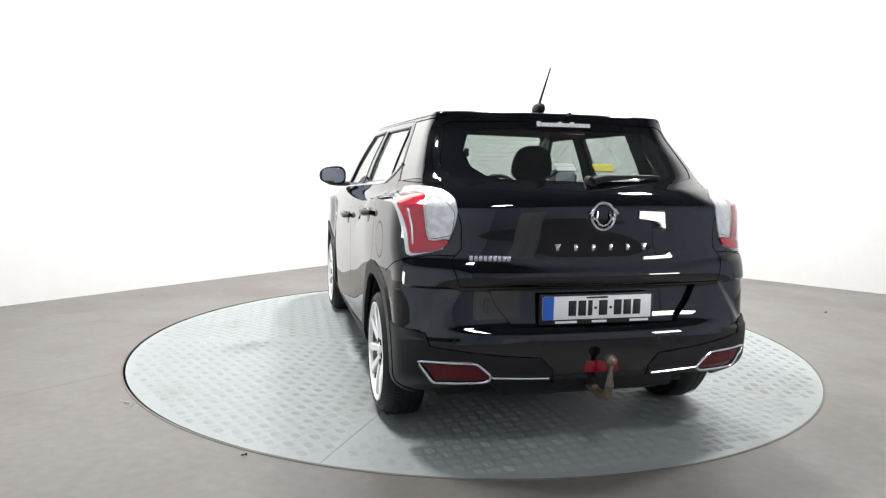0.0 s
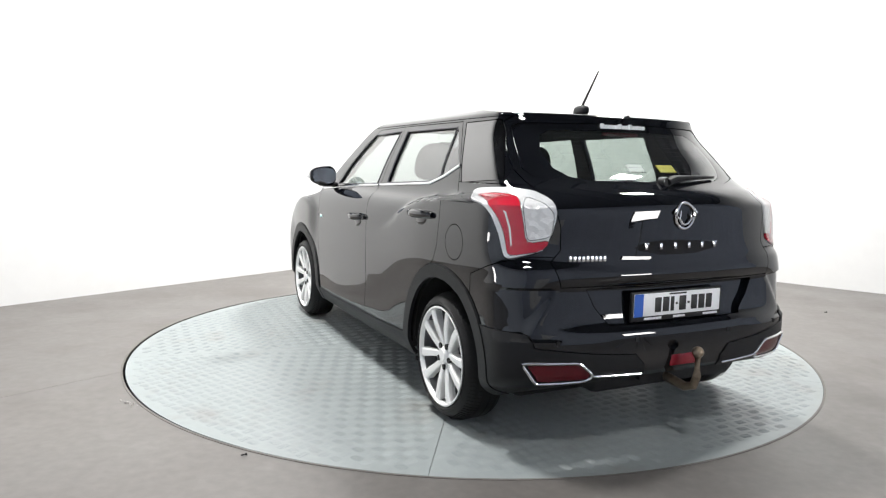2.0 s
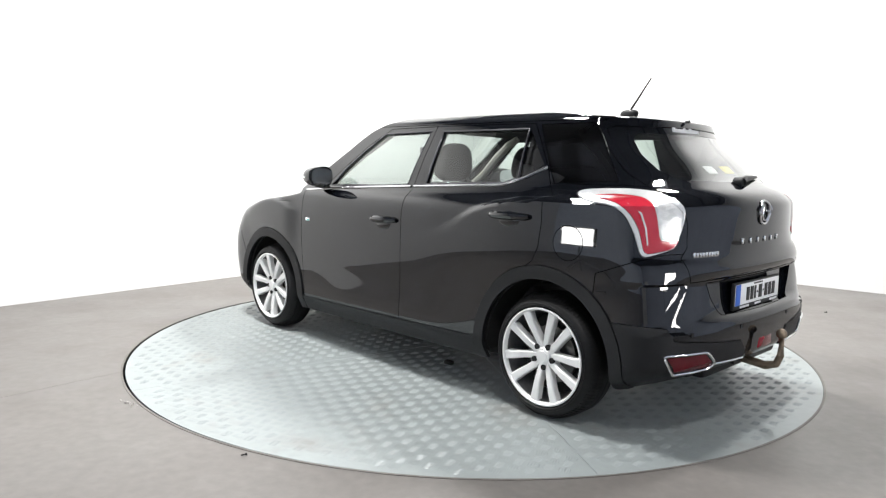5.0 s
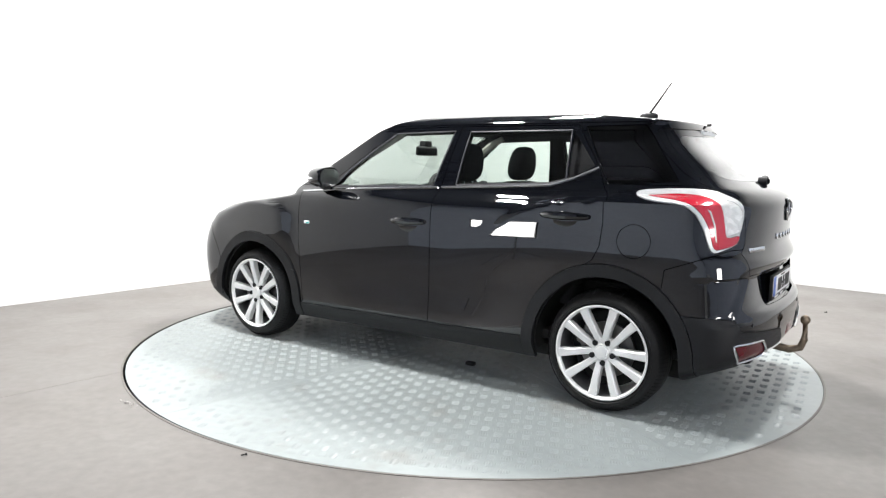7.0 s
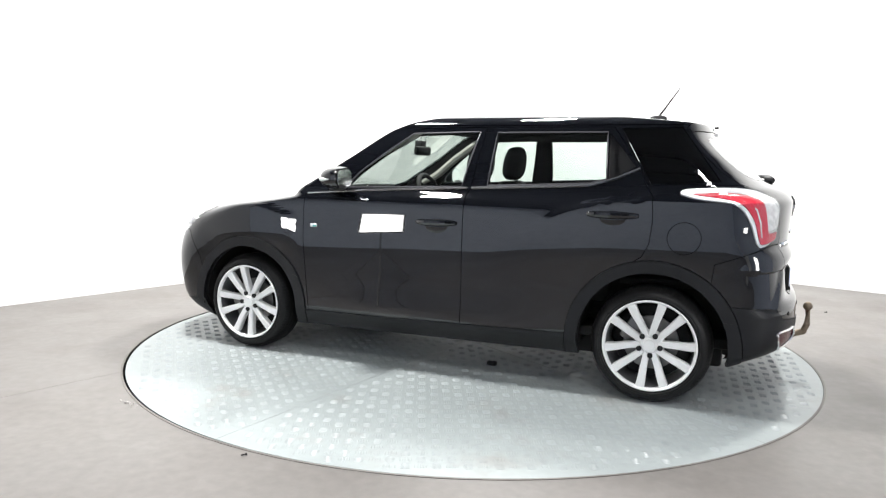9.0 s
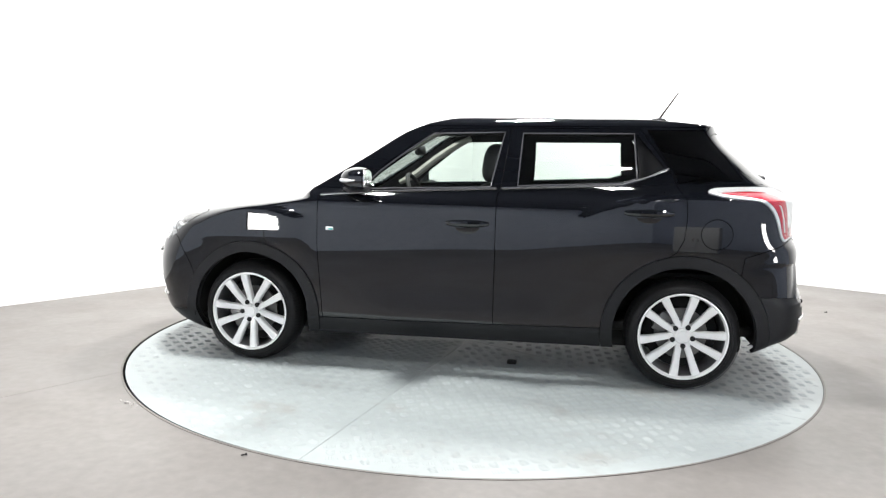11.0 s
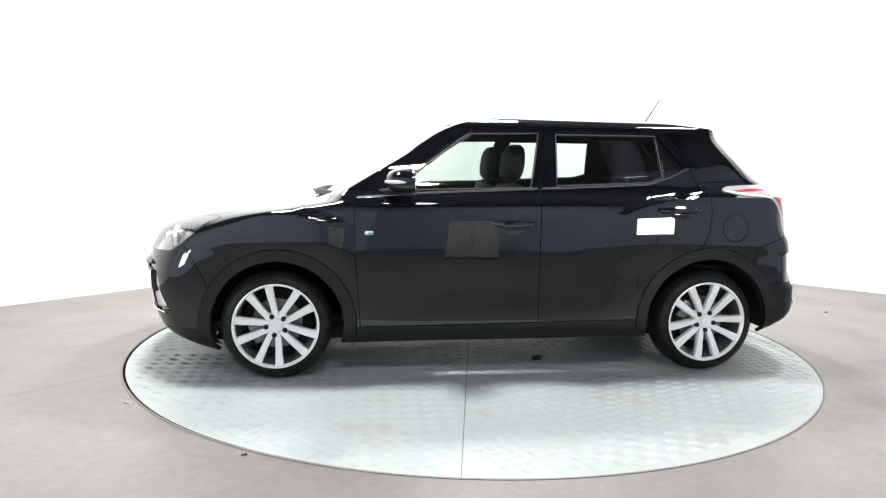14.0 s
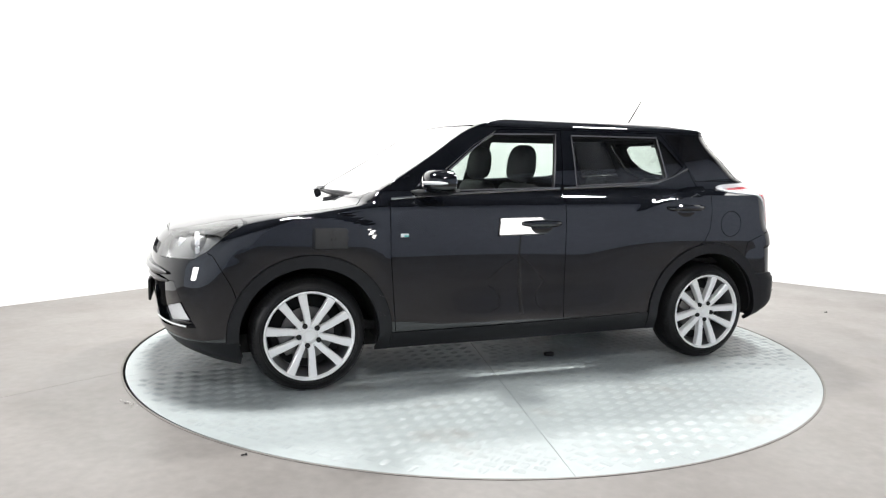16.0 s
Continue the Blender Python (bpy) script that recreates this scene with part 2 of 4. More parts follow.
JOINTS = [(E2, d) for d in (-4.05, -1.0, 2.05, 5.1)] + [(E1, d) for d in (-4.7, -1.66, 1.385, 4.43)]
for axis, d in JOINTS:
    for side in (-1, 1):
        bmesh.ops.bisect_plane(bm, geom=bm.verts[:] + bm.edges[:] + bm.faces[:], dist=1e-5, plane_co=axis * (d + side * 0.0012), plane_no=axis)
slabs = {}
for f in bm.faces:
    c = f.calc_center_median()
    if any(abs(c.dot(axis) - d) < 0.0011 for axis, d in JOINTS):
        continue
    key = tuple(sum(c.dot(axis) > d for a2, d in JOINTS if a2 is axis) for axis in (E2, E1))
    slabs.setdefault(key, []).append([v.co.copy() for v in f.verts])
bm.free()
bm = lathe([(PIT_R - 0.004, -0.012), (14.0, -0.012)], 96)
bmesh.ops.transform(bm, matrix=pose(0, 0, 0, 90, 0, 0), verts=bm.verts)
for v in bm.verts:
    v.co.z = -0.008
    v.co += PIT_C
floor = tagged(part("floor", bm, PIT, smooth=False), "grey concrete slab floor with faint joints and scuffs", "floor", kind="structure")
for key in sorted(slabs):
    bm = bmesh.new()
    for f in slabs[key]:
        bm.faces.new([bm.verts.new(p) for p in f])
    bmesh.ops.remove_doubles(bm, verts=bm.verts[:], dist=1e-4)
    rim = [e for e in bm.edges if len(e.link_faces) == 1]
    low = {v: bm.verts.new(v.co - Vector((0, 0, 0.006))) for e in rim for v in e.verts}
    for e in rim:
        a, b = e.verts
        bm.faces.new((a, b, low[b], low[a]))
    part("slab", bm, FLOOR, floor, smooth=False)
# the pit's side and its steel lip
bm = lathe([(PIT_R - 0.005, 0.0), (PIT_R - 0.005, -0.3), (1.0, -0.3)], 128)
bmesh.ops.transform(bm, matrix=Matrix.Translation(PIT_C) @ pose(0, 0, 0, 90, 0, 0), verts=bm.verts)
for v in bm.verts:
    v.co.z = -abs(v.co.z)
tagged(part("pit", bm, PIT, smooth=False), "dark round pit wall under the turntable", "pit", kind="structure")
bm = lathe([(PIT_R - 0.005, 0.0), (PIT_R - 0.005, 0.003), (PIT_R + 0.006, 0.003), (PIT_R + 0.006, 0.0)], 160)
bmesh.ops.transform(bm, matrix=Matrix.Translation(PIT_C) @ pose(0, 0, 0, 90, 0, 0), verts=bm.verts)
for v in bm.verts:
    v.co.z = abs(v.co.z)
tagged(part("pit_trim", bm, LIP, smooth=False), "worn steel edge trim round the turntable pit", "trim", kind="structure")

# crumbs of concrete and a dropped screw beside the pit
rng = random.Random(9)
bm = bmesh.new()
for i in range(16):
    t = rng.random()
    x, y = -1.66 - 0.14 * t + rng.uniform(-0.02, 0.02), -1.575 + 0.1 * t + rng.uniform(-0.02, 0.015)
    r = rng.uniform(0.002, 0.0065)
    bmesh.ops.create_icosphere(bm, subdivisions=1, radius=r, matrix=pose(x, y, r * 0.4, rng.uniform(0, 90), rng.uniform(0, 90), 0) @ Matrix.Diagonal((1.4, 0.9, 0.6, 1)))
tagged(part("concrete_crumbs", bm, CRUMB, smooth=False), "pale crumbs of chipped concrete beside the pit edge", "debris", kind="stuff")
for x, y, turn in ((3.162, 1.327, 20), (-3.027, 2.011, 60), (-0.95, -2.12, 35)):
    tagged(part("screw", tube([(-0.012, 0, 0.006), (0.008, 0, 0.006), (0.009, 0, 0.006), (0.014, 0, 0.006)], [0.003, 0.003, 0.006, 0.006], 8), INNER), "small dark screw lying on the concrete floor", "screw", "dropped screws").matrix_world = pose(x, y, 0, 0, 0, turn)

# ---- light panels on stands, either side of the camera ----
def light_panel(x, y, z, toward):
    base = tagged(new("light_panel"), "white LED light panel on a slim grey stand", "light panel", group="light panels beside the camera")
    part("head", box(-0.245, 0.245, -0.03, 0.03, -0.22, 0.22, 0.008), INNER, base)
    part("diffuser", box(-0.225, 0.225, 0.031, 0.036, -0.2, 0.2), LIGHT, base, "glowing white diffuser")
    part("pole", tube([(0, -0.02, -z + 0.02), (0, -0.02, -0.1)], 0.009, 10), STAND, base)
    for k in range(3):
        a = radians(90 + k * 120)
        part("leg", tube([(0, -0.02, -z + 0.35), (0.35 * math.cos(a), -0.02 + 0.35 * math.sin(a), -z + 0.012)], 0.006, 8), STAND, base)
    d = Vector(toward) - Vector((x, y, z))
    base.matrix_world = pose(x, y, z, 0, 0, math.degrees(math.atan2(-d.x, d.y)))
    return base


def cabinet(x, y, turn):
    """An unseen pale grey stand-in for a mirrored board, shaped as a steel cabinet with two doors."""
    c = tagged(new("board_stand_in"), "unseen pale grey stand-in for a board mirrored in the car, shaped as a cabinet", "cabinet")
    part("body", box(-0.36, 0.36, -0.2, 0.2, 0.03, 1.05, 0.006), GREY_STEEL, c)
    for s in (-1, 1):
        door = part("door", box(min(0, s * 0.35) + 0.003, max(0, s * 0.35) - 0.003, 0.2, 0.216, 0.05, 1.03, 0.004), GREY_STEEL, c)
        part("handle", box(s * 0.04 - 0.006, s * 0.04 + 0.006, 0.216, 0.23, 0.5, 0.62, 0.003), CHROME, door)
    for dx in (-0.32, 0.32):
        for dy in (-0.16, 0.16):
            part("foot", tube([(dx, dy, 0.0), (dx, dy, 0.035)], 0.02, 10), INNER, c)
    c.matrix_world = pose(x, y, 0, 0, 0, turn)


GREY_STEEL = material("grey_enamelled_steel", (0.4, 0.41, 0.42), 0.5, grain=0.05, scale=30)
# added out of view, only to give the car's side a dim square reflection
cabinet(1.65, -5.75, 15)

light_panel(-2.7, -2.65, 0.9, (0, 0, 1))
light_panel(2.42, -2.85, 0.9, (0, 0, 1))

# ---- turntable ----
DISC_R = 2.255
turntable = tagged(new("turntable"), "round grey tread-plate turntable set in the floor", "turntable")
bm = bmesh.new()
bmesh.ops.create_cone(bm, cap_ends=True, segments=160, radius1=DISC_R - 0.003, radius2=DISC_R - 0.003, depth=0.05, matrix=pose(0, 0, -0.034))
part("base_ring", bm, PIT, turntable, smooth=False)
SEAMS = [7.0, 80.0, 148.0, 221.0, 294.0]
PITCH, BAR_L, BAR_W, BAR_H = 0.066, 0.05, 0.0085, 0.0017
rng = random.Random(4)
for k, a0 in enumerate(SEAMS):
    a1 = SEAMS[(k + 1) % 5] + (360 if k == 4 else 0)
    n = 40
    mid = radians((a0 + a1) / 2)
    tip = Vector((0.004 * math.cos(mid), 0.004 * math.sin(mid), 0))
    g = math.degrees(0.0012 / DISC_R)
    top = [tip] + [Vector((DISC_R * math.cos(a), DISC_R * math.sin(a), 0)) for a in (radians(a0 + g + (a1 - a0 - 2 * g) * i / n) for i in range(n + 1))]
    m = len(top)
    faces = [tuple(range(m)), tuple(range(2 * m - 1, m - 1, -1))] + [(i, i + m, (i + 1) % m + m, (i + 1) % m) for i in range(m)]
    me = mesh_of("plate", top + [v - Vector((0, 0, 0.008)) for v in top], faces)
    me.materials.append(PLATE_STEEL)
    plate = new("plate", me)
    plate.parent = turntable
    # raised five-bar tread, clusters turned crosswise by turns
    ux, uy = Vector((math.cos(mid), math.sin(mid), 0)), Vector((-math.sin(mid), math.cos(mid), 0))
    vs, fs = [], []
    half = radians((a1 - a0) / 2)
    for i in range(0, 36):
        for j in range(-34, 35):
            c = ux * ((i + 0.5) * PITCH) + uy * (j * PITCH)
            r = c.length
            off = abs(math.atan2(c.dot(uy), c.dot(ux)))
            if r > DISC_R - 0.05 or off > half or r * math.sin(half - off) < 0.04:
                continue
            d, e = (ux, uy) if (i + j) % 2 else (uy, ux)
            for q in range(-2, 3):
                o = c + e * (q * 0.0118)
                long = BAR_L * (0.5 - 0.04 * abs(q))
                b = len(vs)
                vs += [o - d * long, o - e * (BAR_W / 2), o + d * long, o + e * (BAR_W / 2), o - d * (long * 0.6) + Vector((0, 0, BAR_H)), o + d * (long * 0.6) + Vector((0, 0, BAR_H))]
                fs += [(b, b + 1, b + 4), (b + 1, b + 5, b + 4), (b + 1, b + 2, b + 5), (b + 2, b + 3, b + 5), (b + 3, b + 4, b + 5), (b + 3, b, b + 4)]
    me = mesh_of("tread", vs, fs)
    me.materials.append(PLATE_STEEL)
    bars = tagged(new("tread", me), kind="stuff")
    bars.parent = plate
for r, a in ((0.25, 20), (0.25, 110), (0.25, 200), (0.25, 290)):
    part("bolt_head", tube([(r * math.cos(radians(a)), r * math.sin(radians(a)), -0.002), (r * math.cos(radians(a)), r * math.sin(radians(a)), 0.003)], 0.012, 12), PLATE_STEEL, turntable)

# ---- the car: a shell of level outlines ----
FRONT = [(0.12, 1.78), (0.17, 1.93), (0.25, 2.05), (0.35, 2.1), (0.55, 2.13), (0.7, 2.125), (0.78, 2.1), (0.83, 2.07), (0.87, 2.02), (0.925, 1.87), (0.967, 1.7), (0.988, 1.52), (1.01, 1.33), (1.035, 1.15), (1.05, 1.095), (1.07, 1.05), (1.1, 0.99), (1.3, 0.645), (1.45, 0.4), (1.49, 0.325), (1.515, 0.26), (1.54, 0.16), (1.56, 0.0), (1.575, -0.2), (1.583, -0.45)]
REAR = [(0.12, -1.6), (0.17, -1.72), (0.25, -1.86), (0.33, -2.0), (0.38, -2.032), (0.47, -2.037), (0.53, -2.035), (0.558, -2.025), (0.575, -1.998), (0.6, -1.982), (0.7, -1.972), (0.735, -1.97), (0.755, -1.985), (0.79, -1.998), (0.82, -1.986), (0.86, -1.974), (0.93, -1.9784), (1.0, -1.9828), (1.07, -1.9872), (1.085, -1.9855), (1.1, -1.976), (1.135, -1.946), (1.165, -1.885), (1.2, -1.82), (1.3, -1.7), (1.45, -1.55), (1.49, -1.53), (1.505, -1.52), (1.52, -1.44), (1.54, -1.25), (1.56, -1.0), (1.575, -0.75), (1.583, -0.5)]
WIDTH = [(0.12, 0.76), (0.17, 0.79), (0.25, 0.84), (0.3, 0.864), (0.33, 0.871), (0.45, 0.873), (0.6, 0.875), (0.75, 0.876), (0.9, 0.8735), (0.965, 0.87), (1.01, 0.862), (1.04, 0.85), (1.065, 0.83), (1.08, 0.812), (1.095, 0.799), (1.12, 0.787), (1.25, 0.74), (1.42, 0.665), (1.48, 0.637), (1.51, 0.617), (1.53, 0.592), (1.545, 0.56), (1.555, 0.51), (1.565, 0.43), (1.575, 0.3), (1.583, 0.02)]
BOW_F = [(0.17, 0.1), (0.6, 0.09), (0.85, 0.12), (1.0, 0.12), (1.05, 0.1), (1.1, 0.075), (1.3, 0.055), (1.45, 0.04), (1.5, 0.045), (1.583, 0.01)]
CUT_F = [(0.17, 0.28), (0.6, 0.31), (0.85, 0.38), (0.95, 0.34), (1.03, 0.19), (1.06, 0.07), (1.085, 0.03), (1.1, 0.022), (1.45, 0.022), (1.5, 0.05), (1.583, 0.02)]
BOW_R = [(0.17, 0.05), (0.6, 0.05), (0.8, 0.06), (0.95, 0.1), (1.1, 0.1), (1.3, 0.078), (1.5, 0.06), (1.583, 0.01)]
CUT_R = [(0.17, 0.22), (0.6, 0.24), (0.8, 0.22), (0.95, 0.235), (1.1, 0.265), (1.25, 0.22), (1.47, 0.15), (1.52, 0.1), (1.583, 0.02)]
HAUNCH = [(0.3, 0.85), (0.577, 0.896), (0.729, 0.978), (0.855, 1.036), (0.998, 1.072), (1.173, 1.09), (1.4, 1.1), (2.1, 1.105)]
WING = [(0.86, 0.9), (0.92, 0.91), (1.0, 0.93), (1.09, 0.962), (1.2, 0.978), (1.3, 0.981), (1.5, 0.957), (1.7, 0.93), (2.2, 0.88)]
TAPER = [(0.17, 0.02), (0.7, 0.015), (1.0, 0.04), (1.2, 0.06), (1.583, 0.06)]
LEVELS = [0.12, 0.145] + [0.17 + 0.0125 * i for i in range(52)] + [0.82 + 0.0125 * i for i in range(22)] + [1.1 + 0.02 * i for i in range(20)] + [1.49 + 0.006 * i for i in range(12)] + [1.56, 1.566, 1.571, 1.575, 1.579, 1.583]


def bell(v, mid, wide):
    return math.exp(-(((v - mid) / wide) ** 2))


def ease(t):
    t = min(max(t, 0.0), 1.0)
    return t * t * (3 - 2 * t)


def ring_points(z):
    f, r, w = smooth_keys(FRONT, z), smooth_keys(REAR, z), smooth_keys(WIDTH, z)
    bf, cf, br, cr, tp = (smooth_keys(k, z) for k in (BOW_F, CUT_F, BOW_R, CUT_R, TAPER))
    n, pts = 3.0, []
    nf, ns, nr = 30, 70, 36
    for i in range(nf + 1):
        p = i / nf * math.pi / 2
        e, c = math.sin(p) ** (2 / n), max(math.cos(p), 0) ** (2 / n)
        pts.append((f - bf * e * e - cf * (1 - c), e))
    xa, xb = f - bf - cf, r + br + cr
    for i in range(1, ns):
        pts.append((xa + (xb - xa) * i / ns, 1.0))
    for i in range(nr, -1, -1):
        p = i / nr * math.pi / 2
        e, c = math.sin(p) ** (2 / n), max(math.cos(p), 0) ** (2 / n)
        pts.append((r + br * e * e + cr * (1 - c), e))
    out = []
    straight = -2.02 + (z - 0.53) * 0.1
    for x, e in pts:
        if x < -1.5 and 0.53 < z < 0.86:
            x += (straight - r) * ease((e - 0.4) / 0.55) * ease((0.86 - z) / 0.04)
        y = w * (1 - tp * ((x + 0.15) / 1.6) ** 2) * e
        side = e ** 3
        # rear haunch: a flat flank below a crease that climbs from the rear door to the lamp
        crease = smooth_keys(HAUNCH, -x)
        flank = 0.889 - 0.28 * (z - 0.84) ** 2 - 0.05 * max(0.0, -1.0 - x) ** 2
        under = ease((crease + 0.012 - z) / 0.026) * ease((z - 0.5) / 0.3)
        y += side * max(flank - y / max(e, 0.2), 0.0) * under * ease((-0.3 - x) / 0.8)
        # front wing: the same below its own crease, dropping towards the door
        crease = smooth_keys(WING, x)
        flank = 0.892 - 0.3 * (z - 0.8) ** 2 - 0.08 * max(0.0, min(x, 1.65) - 1.0) ** 2
        under = ease((crease + 0.016 - z) / 0.036) * ease((z - 0.5) / 0.3)
        y += side * max(flank - y / max(e, 0.2), 0.0) * under * ease((x - 0.88) / 0.16)
        # the doors flare out again over a lens-shaped hollow above the sill
        span = ease((x + 0.92) / 0.5) * ease((0.84 - x) / 0.5)
        y += side * 0.012 * span * ease((0.57 - z) / 0.28) * ease((z - 0.25) / 0.08)
        if x < -1.6 and 0.54 < z < 0.745:
            x += 0.016 * ease((y - 0.623 - (0.726 - z) * 0.74) / 0.03) * ease((z - 0.54) / 0.02) * ease((0.745 - z) / 0.012)
        out.append(Vector((x, max(y, 0.0), z - 0.011 * ease((z - 1.49) / 0.05))))
    return out


shell = bmesh.new()
grid = [[shell.verts.new(p) for p in ring_points(z)] for z in LEVELS]
for a, b in zip(grid, grid[1:]):
    for i in range(len(a) - 1):
        shell.faces.new((a[i], a[i + 1], b[i + 1], b[i]))

# ---- outlines of the panels, on the left half of the shell ----
def ring(cx, cz, r, n=40):
    return [(cx + r * math.cos(i * math.tau / n), cz + r * math.sin(i * math.tau / n)) for i in range(n)]


SIDE, BACK, PLAN = (Vector((1, 0, 0)), Vector((0, 0, 1))), (Vector((0, 1, 0)), Vector((0, 0, 1))), (Vector((1, 0, 0)), Vector((0, 1, 0)))
DIAG_R = (Vector((1, 1, 0)).normalized(), Vector((0, 0, 1)))
DIAG_F = (Vector((1, -1, 0)).normalized(), Vector((0, 0, 1)))
HUB_F, HUB_R = (1.3, 0.316), (-1.3, 0.318)


def rounded(poly, reach=0.016):
    """Rounds the corners of a closed outline, leaving its sides straight."""
    out = []
    for a, b, c in zip(poly[-1:] + poly[:-1], poly, poly[1:] + poly[:1]):
        a, b, c = Vector(a), Vector(b), Vector(c)
        p = b + (a - b) * min(0.45, reach / max((a - b).length, 1e-6))
        q = b + (c - b) * min(0.45, reach / max((c - b).length, 1e-6))
        for t in (0.0, 0.5, 1.0):
            w = (p * (1 - t) + b * t) * (1 - t) + (b * (1 - t) + q * t) * t
            out.append((w.x, w.y))
    return out


def at_side(c):
    return c.y > 0.45


def at_rear(c):
    return c.x < -1.3


def at_nose(c):
    return c.x > 1.35


